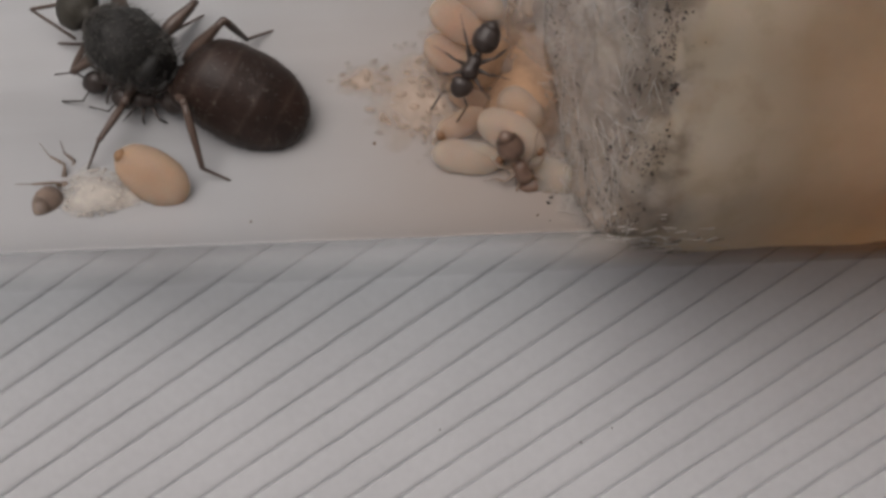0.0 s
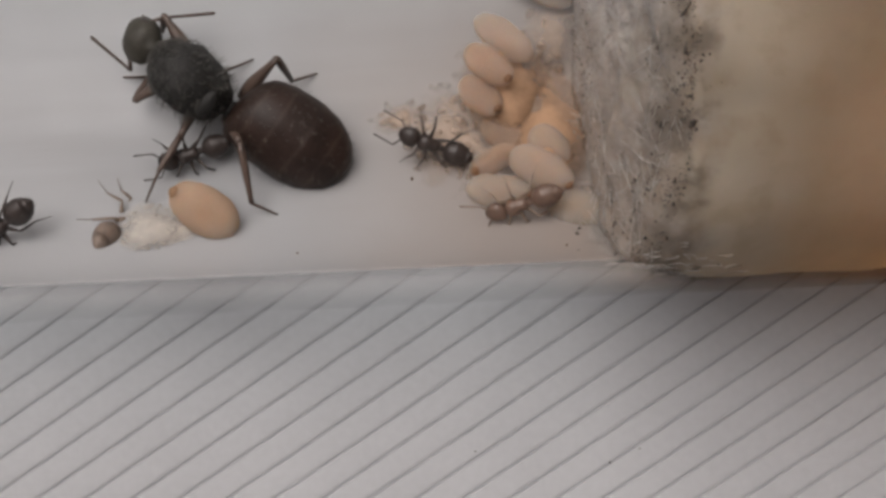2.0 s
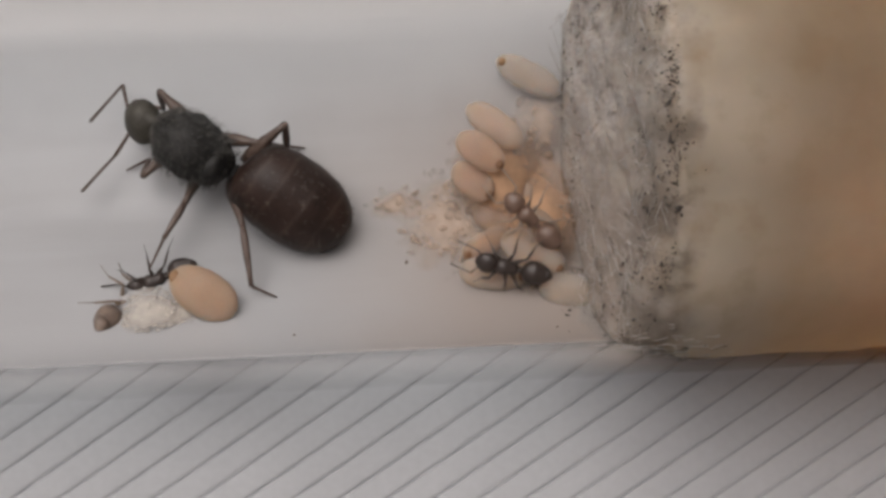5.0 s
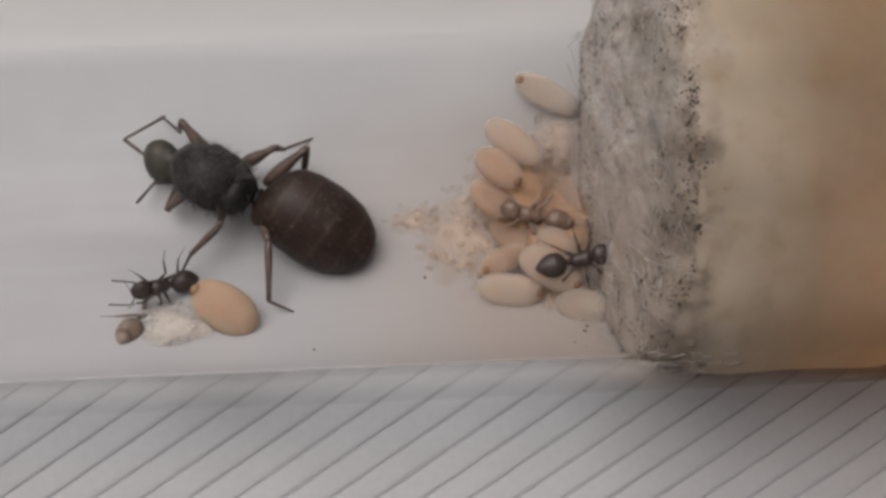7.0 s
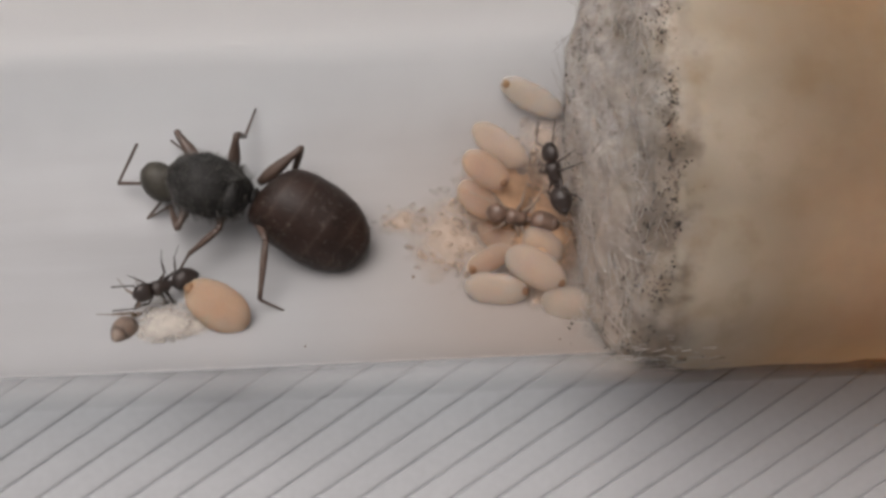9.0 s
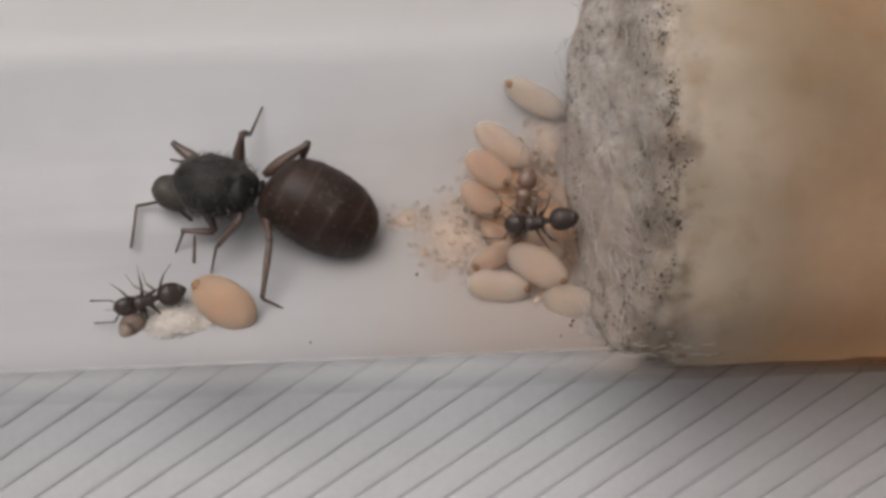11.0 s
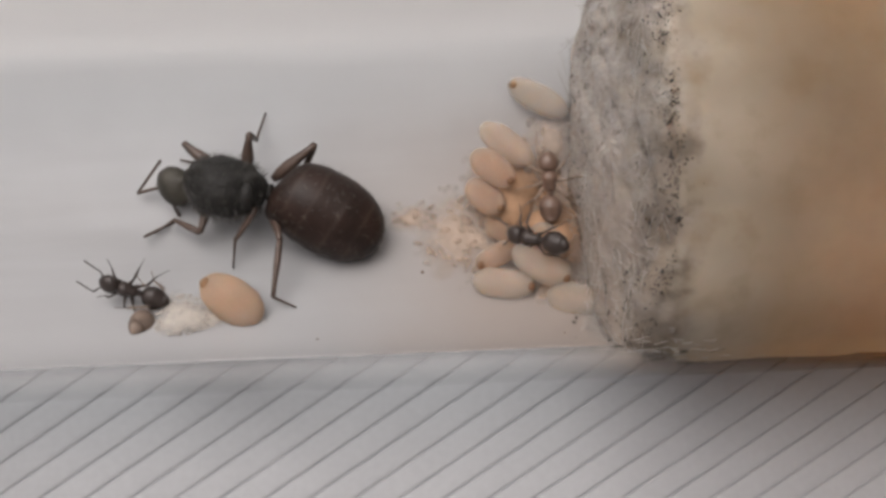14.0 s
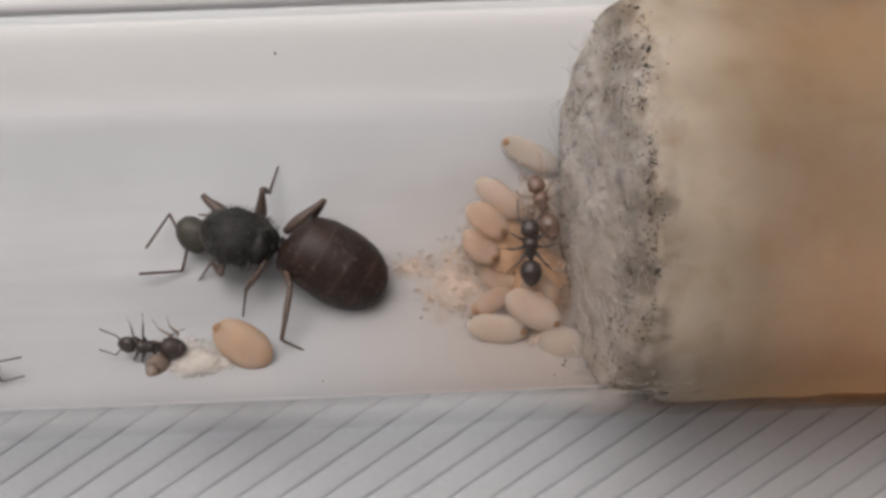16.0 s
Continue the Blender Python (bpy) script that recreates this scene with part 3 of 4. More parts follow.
brood_heap("egg_heap", "heap of tiny white eggs and young larvae on the tube floor", [(-15.8, -5.75, 1.4, 0.95, 120, 0.3), (-14.9, -5.8, 1.35, 0.55, 50, 0.05)], egg_white, 0.09, 3, 0.04, True, 0.2)
brood_heap("larva_heap", "heap of cream young larvae beside the cocoons", [(-5.6, -3.2, 2.5, 2.2, 60, 0.22), (-7.5, -2.7, 1.4, 0.8, 12, 0.04)], egg_cream, 0.19, 4, 0.09, True, 0.5)
brood_heap("larva_heap", "heap of tan larvae under the cocoons", [(-3.7, -1.7, 2.1, 2.5, 0, 1.6), (-2.4, -3.2, 2.1, 2.8, 0, 1.3)], egg_tan, 0.45, 5, 0.0)
brood_heap("larva_heap", "pale cream heap of larvae and silk against the plug", [(-2.1, 0.0, 1.3, 1.5, 10, 0.7), (-2.1, -5.3, 1.9, 0.8, 6, 0.12)], egg_cream, 0.2, 6, 0.0, True, 0.5)



# ---- ants ----
def solve_knee(h, f, l1, l2, bend):
    """The joint of a two-piece limb from h to f; bend is the way that the joint points. Returns the joint and the reached end."""
    d = f - h
    dist = max(abs(l1 - l2) + 0.02, min(d.length, (l1 + l2) * 0.995))
    u = d.normalized()
    f = h + u * dist
    a = (l1 * l1 - l2 * l2 + dist * dist) / (2 * dist)
    hgt = math.sqrt(max(0.0, l1 * l1 - a * a))
    n = (bend - u * bend.dot(u)).normalized()
    return h + u * a + n * hgt, f


def hairs(body_rings, count, length, seed, parent, material, radius=0.012, top=True):
    """Short bristles over a lathed body."""
    rng = random.Random(seed)
    bm = bmesh.new()
    for _ in range(count):
        k = rng.randrange(1, len(body_rings) - 1)
        x, ry, rz, cy, cz = body_rings[k]
        x2, ry2, rz2, cy2, cz2 = body_rings[min(k + 1, len(body_rings) - 1)]
        u = rng.random()
        a = rng.uniform(-0.3, math.pi + 0.3) if top else rng.uniform(0, 2 * math.pi)
        mixv = lambda p, q: p + (q - p) * u
        base = Vector((mixv(x, x2), mixv(cy, cy2) + mixv(ry, ry2) * math.cos(a), mixv(cz, cz2) + mixv(rz, rz2) * math.sin(a)))
        out = Vector((-0.5 + rng.uniform(-0.3, 0.3), math.cos(a) + rng.uniform(-0.3, 0.3), math.sin(a) + rng.uniform(-0.3, 0.3))).normalized()
        tip = base + out * length * rng.uniform(0.6, 1.2)
        side = out.orthogonal().normalized() * radius
        w = out.cross(side)
        v = [bm.verts.new(base + side), bm.verts.new(base - side * 0.5 + w), bm.verts.new(base - side * 0.5 - w), bm.verts.new(tip)]
        for i, j in ((0, 1), (1, 2), (2, 0)):
            bm.faces.new((v[i], v[j], v[3]))
    return tagged(part("bristle_coat", bm, material, parent, smooth=False), kind="stuff")


def build_queen():
    q = thing("queen_ant", "large black brown queen ant with swollen glossy abdomen", "ant", m=mpose(-13.2, -1.8, 3.0, 0, 0, 140))
    # thorax, from the waist forward
    rings = [(0.05, 0.2, 0.25, 0, -0.1), (0.22, 0.55, 0.6, 0, -0.05), (0.5, 0.8, 0.85, 0, 0), (0.72, 0.9, 0.9, 0, 0.03), (0.86, 0.9, 0.88, 0, 0.05), (1.05, 1.05, 1.05, 0, 0.1), (1.5, 1.16, 1.18, 0, 0.16), (2.0, 1.15, 1.16, 0, 0.18), (2.4, 1.04, 1.04, 0, 0.14), (2.62, 0.9, 0.86, 0, 0.06), (2.72, 0.86, 0.8, 0, 0.0), (2.95, 0.66, 0.6, 0, -0.1), (3.15, 0.36, 0.35, 0, -0.15), (3.25, 0.22, 0.22, 0, -0.18)]
    rings = [(x, y * 0.98, z * 1.0, cy, cz) for x, y, z, cy, cz in rings]
    bm = lathe(bmesh.new(), rings, 48, 0.2, 1.0)
    thorax = part("thorax", bm, queen_black, q, "rough black thorax")
    bm = lathe(bmesh.new(), egg(0.42, 1.0, 0.55, 0.3, 0.92, n=8), 18, 0.03)
    part("scutellum", bm, queen_black, thorax)
    hairs(rings, 900, 0.32, 5, thorax, hair)
    # petiole scale
    bm = lathe(bmesh.new(), egg(-0.16, 0.14, 0.34, 0.5, -0.1, n=8), 16)
    part("petiole", bm, queen_black, q)
    # head, its own origin at the neck
    head = lathe(bmesh.new(), [(x * 0.96, y * 0.98, z * 1.0, cy, cz) for x, y, z, cy, cz in [(-0.35, 0.2, 0.2, 0, -0.05), (-0.08, 0.2, 0.2, 0, 0), (0.03, 0.55, 0.38, 0, 0), (0.2, 0.74, 0.54, 0, 0.03), (0.5, 0.82, 0.6, 0, 0.05), (0.85, 0.79, 0.56, 0, 0.03), (1.15, 0.66, 0.45, 0, -0.03), (1.38, 0.46, 0.3, 0, -0.1), (1.48, 0.24, 0.16, 0, -0.13)]], 24, 0.05, 4.0)
    head = part("head", head, queen_head, q, "olive black head")
    for s in (1, -1):
        part("eye", ball(bmesh.new(), (0.55, s * 0.66, 0.16), 0.2, (1.1, 0.6, 1)), worker_black, head, "oval black eye")
        bm = tube(bmesh.new(), [(1.3, s * 0.33, -0.15, 0.13), (1.52, s * 0.3, -0.2, 0.11), (1.68, s * 0.13, -0.22, 0.06), (1.72, s * 0.02, -0.22, 0.03)])
        part("mandible", bm, queen_leg, head)
    # gaster, its own origin at the waist, running backwards
    prof = [(-0.02, 0.16, 0.2), (-0.1, 0.66, 0.62), (-0.3, 1.02, 0.92), (-0.6, 1.27, 1.1), (-1.0, 1.43, 1.24), (-1.5, 1.53, 1.34), (-2.1, 1.57, 1.37), (-2.7, 1.55, 1.33), (-3.2, 1.45, 1.22), (-3.7, 1.24, 1.02), (-4.1, 0.95, 0.78), (-4.35, 0.58, 0.48), (-4.45, 0.15, 0.15)]

    def at(x):
        for (xa, ya, za), (xb, yb, zb) in zip(prof, prof[1:]):
            if xb <= x <= xa:
                u = (x - xa) / (xb - xa)
                return ya + (yb - ya) * u, za + (zb - za) * u
        return prof[-1][1:]

    cuts = [-0.02, -1.55, -2.6, -3.5, -4.1, -4.45]
    gaster = None
    for n, (a, b) in enumerate(zip(cuts, cuts[1:])):
        rows = []
        steps = 10
        for k in range(steps + 1):
            x = a + (b - a - (0.10 if n < 4 else 0)) * k / steps
            ry, rz = at(max(x, -4.45))
            grow = 0.014 * (k / steps) + 0.015
            rows.append((x, ry + grow - 0.03, rz + grow - 0.03, -0.42 * min(1, max(0, -x / 0.7)), -0.12 * min(1, -x / 2)))
        bm = lathe(bmesh.new(), rows[::-1], 36, 0.015, 2.0, caps=n == 4)
        if gaster is None:
            gaster = part("gaster", bm, queen_brown, q, "swollen glossy dark brown abdomen")
        else:
            part("gaster_segment", bm, queen_brown, gaster)
    hairs([(x, y, z, -0.42 * min(1, max(0, -x / 0.7)), -0.12 * min(1, -x / 2)) for x, y, z in prof], 300, 0.16, 8, gaster, hair, 0.008)
    legs = {}
    for side in (1, -1):
        for which, (f, t, ta) in {"front": (1.45, 1.25, 1.1), "mid": (1.6, 1.45, 1.25), "hind": (2.1, 2.1, 1.0)}.items():
            leg = limb("leg", f, 0.15, 0.12, queen_leg, q, 0.12)
            tib = limb("tibia", t, 0.105, 0.09, queen_leg, leg, 0.04)
            tar = limb("tarsus", ta, 0.06, 0.035, queen_leg, leg)
            legs[which, side] = (leg, tib, tar, f, t, ta)
        sc = limb("antenna", 1.1, 0.06, 0.07, queen_leg, q)
        bm = bmesh.new()
        tube(bm, [(1.75 * k / 20, 0, 0, 0.045 + 0.012 * (k % 2) + 0.01 * k / 20 - (0.03 if k == 20 else 0)) for k in range(21)], 8)
        fu = part("funiculus", bm, queen_leg, sc)
        legs["antenna", side] = (sc, fu)
    return q, head, gaster, legs


def build_worker(label, body_m, leg_m, seed, size=1.0, pose_m=None):
    """A small worker; origin at its waist, x forward. Returns the thing and its six legs."""
    rng = random.Random(seed)
    w = thing("worker_ant", label, "ant", "worker ants of the colony", pose_m)
    s = size
    sc = lambda rows: [tuple(v * s for v in r) for r in rows]
    rings = [(0.02, 0.06, 0.07, 0, -0.02), (0.12, 0.19, 0.19, 0, 0.0), (0.28, 0.23, 0.23, 0, 0.03), (0.42, 0.2, 0.21, 0, 0.02), (0.55, 0.27, 0.26, 0, 0.04), (0.72, 0.28, 0.26, 0, 0.03), (0.85, 0.21, 0.2, 0, 0.0), (0.95, 0.08, 0.09, 0, -0.02)]
    part("thorax", lathe(bmesh.new(), sc([(x, y * 1.15, z * 1.2, cy, cz) for x, y, z, cy, cz in rings]), 16), body_m, w)
    part("petiole", lathe(bmesh.new(), sc(egg(-0.12, 0.1, 0.13, 0.2, 0.0, n=6)), 12), body_m, w)
    head = lathe(bmesh.new(), sc([(0.9, 0.1, 0.1, 0, 0), (0.94, 0.26, 0.17, 0, 0), (1.02, 0.36, 0.26, 0, 0), (1.2, 0.39, 0.28, 0, 0), (1.4, 0.36, 0.25, 0, -0.02), (1.56, 0.25, 0.14, 0, -0.05), (1.66, 0.1, 0.06, 0, -0.06)]), 18)
    head = part("head", head, body_m, w)
    for k in (1, -1):
        part("eye", ball(bmesh.new(), Vector((1.2, k * 0.3, 0.08)) * s, 0.07 * s, (1.2, 0.6, 1), 1), dirt, head)
        part("mandible", tube(bmesh.new(), [tuple(v * s for v in p) for p in ((1.46, k * 0.13, -0.07, 0.05), (1.58, k * 0.11, -0.08, 0.04), (1.65, k * 0.02, -0.08, 0.015))], 6), leg_m, head)
        a = rng.uniform(0.7, 1.1)
        e = Vector((1.42 + 0.5 * math.cos(a), k * (0.1 + 0.5 * math.sin(a)), 0.12))
        ant = part("antenna", tube(bmesh.new(), [tuple(v * s for v in p) for p in ((1.4, k * 0.1, 0.0, 0.03), (*e, 0.035))], 6), leg_m, w)
        f = e + Vector((0.75 * math.cos(a - 0.9), k * 0.75 * math.sin(a - 0.9), -0.35))
        part("funiculus", tube(bmesh.new(), [(*((e + (f - e) * (i / 8)) * s), (0.024 + 0.008 * (i % 2) + 0.001 * i) * s) for i in range(9)], 6), leg_m, ant)
    prof = [(-0.08, 0.07, 0.09), (-0.16, 0.27, 0.25), (-0.3, 0.4, 0.35), (-0.5, 0.465, 0.4), (-0.72, 0.45, 0.385), (-0.95, 0.36, 0.31), (-1.14, 0.21, 0.18), (-1.27, 0.05, 0.05)]
    cuts = [(0, 3), (3, 5), (5, 7)]
    gaster = None
    for n, (i, j) in enumerate(cuts):
        rows = [(x, ry - 0.002 + 0.004 * (m_ / (j - i)), rz - 0.002 + 0.004 * (m_ / (j - i)), 0, 0.0) for m_, (x, ry, rz) in enumerate(prof[i : j + 1])]
        bm = lathe(bmesh.new(), sc(rows)[::-1], 18, caps=n == 2)
        if gaster is None:
            gaster = part("gaster", bm, body_m, w)
        else:
            part("gaster_segment", bm, body_m, gaster)
    hairs([(x * s, y * s, z * s, 0, 0) for x, y, z in prof], 40, 0.1 * s, seed, gaster, hair, 0.006)
    legs = []
    for k in (1, -1):
        for n, (bx, out, fl, tl, al) in enumerate(((0.72, 52, 0.56, 0.46, 0.42), (0.5, 98, 0.6, 0.52, 0.46), (0.3, 140, 0.7, 0.64, 0.55))):
            a = radians(out + rng.uniform(-12, 12)) * k
            base = Vector((bx, k * 0.14, -0.1)) * s
            d = Vector((math.cos(a), math.sin(a), 0))
            knee = base + (d * 0.88 + Vector((0, 0, 0.45))).normalized() * fl * s
            ank = knee + (d * 0.62 + Vector((0, 0, -0.75))).normalized() * tl * s
            toe = ank + (d * 0.9 + Vector((0, 0, -0.3))).normalized() * al * s
            leg = limb("leg", fl * s, 0.052 * s, 0.042 * s, leg_m, w, 0.045 * s, 6)
            m0 = frame_between(base, knee)
            leg.matrix_basis = metres(m0)
            tib = limb("tibia", tl * s, 0.042 * s, 0.036 * s, leg_m, leg, 0.015, 6)
            tib.matrix_basis = metres(m0.inverted() @ frame_between(knee, ank))
            tar = limb("tarsus", al * s, 0.02 * s, 0.012 * s, leg_m, leg, 0, 5)
            tar.matrix_basis = metres(m0.inverted() @ frame_between(ank, toe))
            legs.append((leg, m0, (n + (k > 0)) % 2))
    return w, legs


queen, queen_head_ob, queen_gaster, queen_legs = build_queen()
worker_a = build_worker("small black worker ant climbing over the brood", worker_black, worker_leg, 11, 0.92)
worker_b = build_worker("small black worker ant beside the egg heap", worker_black, worker_leg, 12, 0.9)
worker_c = build_worker("pale brown young worker ant on the cocoons", callow, callow_leg, 13, 0.92)
worker_e = build_worker("small black worker ant walking along the tube floor", worker_black, worker_leg, 14)
build_worker("pale grey worker ant resting head down in the egg heap", grey_chitin, grey_chitin, 15, 1.1, mpose(-17.05, -5.75, 3.75, 30, 62, 42))


def grain(x, y, z, size, seed, label, category="dust"):
    rng = random.Random(seed)
    bm = bmesh.new()
    ball(bm, (0, 0, size * 0.3), size, (1, 0.7, 0.5), 2)
    for v in bm.verts:
        v.co *= 1 + 0.35 * noise.noise(v.co * 9 + Vector((seed, 0, 0)))
    ob = part("dust_grain", bm, dirt if category == "dust" else speck_brown, None, label)
    tagged(ob, category=category, group="dust grains")
    ob.matrix_world = mpose(x, y, z, 0, 0, rng.uniform(0, 180))


for k, (x, y, z, size) in enumerate(((-0.23, -15.72, 0.0, 0.055), (-5.23, -15.04, 0.0, 0.04), (0.88, -15.24, 0.0, 0.04), (-10.3, -8.2, 0.0, 0.05))):
    grain(x, y, z, size, k, "tiny dark dust grain on the white ribbed mat")
for k, (x, y, size) in enumerate(((-7.1, -4.6, 0.07), (-10.9, -6.6, 0.05), (-2.2, -6.7, 0.05), (-12.3, 5.9, 0.06))):
    grain(x, y, floor_z(y, 0.03), size, 9 + k, "tiny brown crumb on the misted tube floor", "crumb")


# ---- what moves ----
def split_turns(rows):
    """Rows of t, x, y, z, heading in mm and degrees, with wide turns split."""
    full = [rows[0]]
    for r in rows[1:]:
        p = full[-1]
        n = int(abs(r[4] - p[4]) // 70) + 1
        full += [tuple(a + (b - a) * k / n for a, b in zip(p, r)) for k in range(1, n + 1)]
    return full


def key_worker(built, rows):
    w, legs = built
    full = split_turns(rows)
    if full[0][0] > 0:
        full.insert(0, (0, *full[0][1:]))
    if full[-1][0] < 16:
        full.append((16, *full[-1][1:]))
    keys = []
    for t, x, y, z, h, *lean in full:
        bank = math.degrees(math.asin(max(-0.8, min(0.8, -y / 7)))) * 0.6
        m = pose(0, 0, 0, bank, 0, 0)
        keys.append((t, Matrix.Translation((x * MM, y * MM, z * MM)) @ m @ pose(0, 0, 0, 0, 0, h) @ pose(0, 0, 0, lean[0] if lean else 0, lean[1] if len(lean) > 1 else 0, 0)))
    walk(w, keys)
    # a tripod gait that follows the way gone
    fine, gone = [], 0.0
    for p, r in zip(full, full[1:]):
        d = math.dist(p[1:4], r[1:4]) + abs(r[4] - p[4]) / 90
        n = max(1, min(12, round(d / 0.3)))
        fine += [(p[0] + (r[0] - p[0]) * k / n, gone + d * k / n) for k in range(n)]
        gone += d
    fine.append((16, gone))
    for leg, m0, phase in legs:
        walk(leg, [(t, metres(m0) if s == 0 else metres(Matrix.Translation(m0.translation) @ pose(0, 0, 0, 0, 0, 16 * math.sin(s * 4.2 + math.pi * phase)) @ m0.to_3x3().to_4x4())) for t, s in fine])


def between(rows, t):
    if t <= rows[0][0]:
        return rows[0][1:]
    for p, r in zip(rows, rows[1:]):
        if p[0] <= t <= r[0]:
            u = (t - p[0]) / (r[0] - p[0])
            return tuple(a + (b - a) * u for a, b in zip(p[1:], r[1:]))
    return rows[-1][1:]


def key_queen(rows, feet, tips):
    """rows: t, x, y of the waist, heading, turn of head, turn of gaster. feet: world places; tips: of the antennae."""
    pose_at = {}
    for t, x, y, h, hy, gy in rows:
        pose_at[t] = Matrix.Translation((x, y, 3.0)) @ pose(0, 0, 0, 10, -4, 0) @ pose(0, 0, 0, 0, 0, h)
    times = [r[0] for r in rows]
    walk(queen, [(t, metres(pose_at[t])) for t in times])
    heads = {r[0]: Matrix.Translation((3.12, 0, -0.1)) @ pose(0, 0, 0, 0, 42, r[4]) @ Matrix.Translation((0.26, 0, 0)) for r in rows}
    walk(queen_head_ob, [(t, metres(heads[t])) for t in times])
    walk(queen_gaster, [(r[0], metres(pose(0, 0, 0, 0, -1, r[5] - (17 if r[0] < 5 else 12)))) for r in rows])
    hips = {"front": (2.25, 0.55, -0.55), "mid": (1.05, 0.6, -0.8), "hind": (-0.02, 0.45, -0.55)}
    for side in (1, -1):
        for which, (hx, hy, hz) in hips.items():
            leg, tib, tar, fl, tl, al = queen_legs[which, side]
            kl, kt, ka = [], [], []
            for t in times:
                m = pose_at[t]
                hip = m @ Vector((hx, hy * side, hz))
                foot = Vector(between(feet[which, side], t))
                flat = Vector((foot.x - hip.x, foot.y - hip.y, 0)).normalized()
                toe_way = Vector((0.8, -0.45, -0.35)) if (which, side) == ("hind", 1) else flat * 0.8 + Vector((0, 0, -0.45))
                ank = foot - toe_way.normalized() * al
                bend = Vector((0, 0, 0.9)) + flat * 0.2 + Vector((0.25 if side > 0 else 0, -0.3 * side, 0))
                if (which, side) == ("hind", -1):
                    bend = Vector((1.0, 0.8, 0.5))
                elif which == "front":
                    bend = m.to_3x3() @ Vector((0.2, 1.0 if side > 0 else -0.6, 0.45 if side > 0 else 0.8))
                elif (which, side) == ("mid", -1):
                    bend = Vector((-0.1, 0.05, 1))
                knee, ank = solve_knee(hip, ank, fl, tl, bend)
                toe = ank + (foot - ank).normalized() * al
                mw = frame_between(hip, knee)
                kl.append((t, metres(m.inverted() @ mw)))
                kt.append((t, metres(mw.inverted() @ frame_between(knee, ank))))
                ka.append((t, metres(mw.inverted() @ frame_between(ank, toe))))
            walk(leg, kl), walk(tib, kt), walk(tar, ka)
        sc, fu = queen_legs["antenna", side]
        ks, kf = [], []
        for t in times:
            m = pose_at[t]
            base = m @ heads[t] @ Vector((1.0, 0.25 * side, 0.25))
            tip = Vector((*between(tips[side], t), 2.3))
            out = (m @ heads[t]).to_3x3() @ Vector((0.7, side, 0.3))
            elbow, end = solve_knee(base, tip, 1.1, 1.75, out)
            mw = frame_between(base, elbow)
            ks.append((t, metres(m.inverted() @ mw)))
            kf.append((t, metres(mw.inverted() @ frame_between(elbow, end))))
        walk(sc, ks), walk(fu, kf)


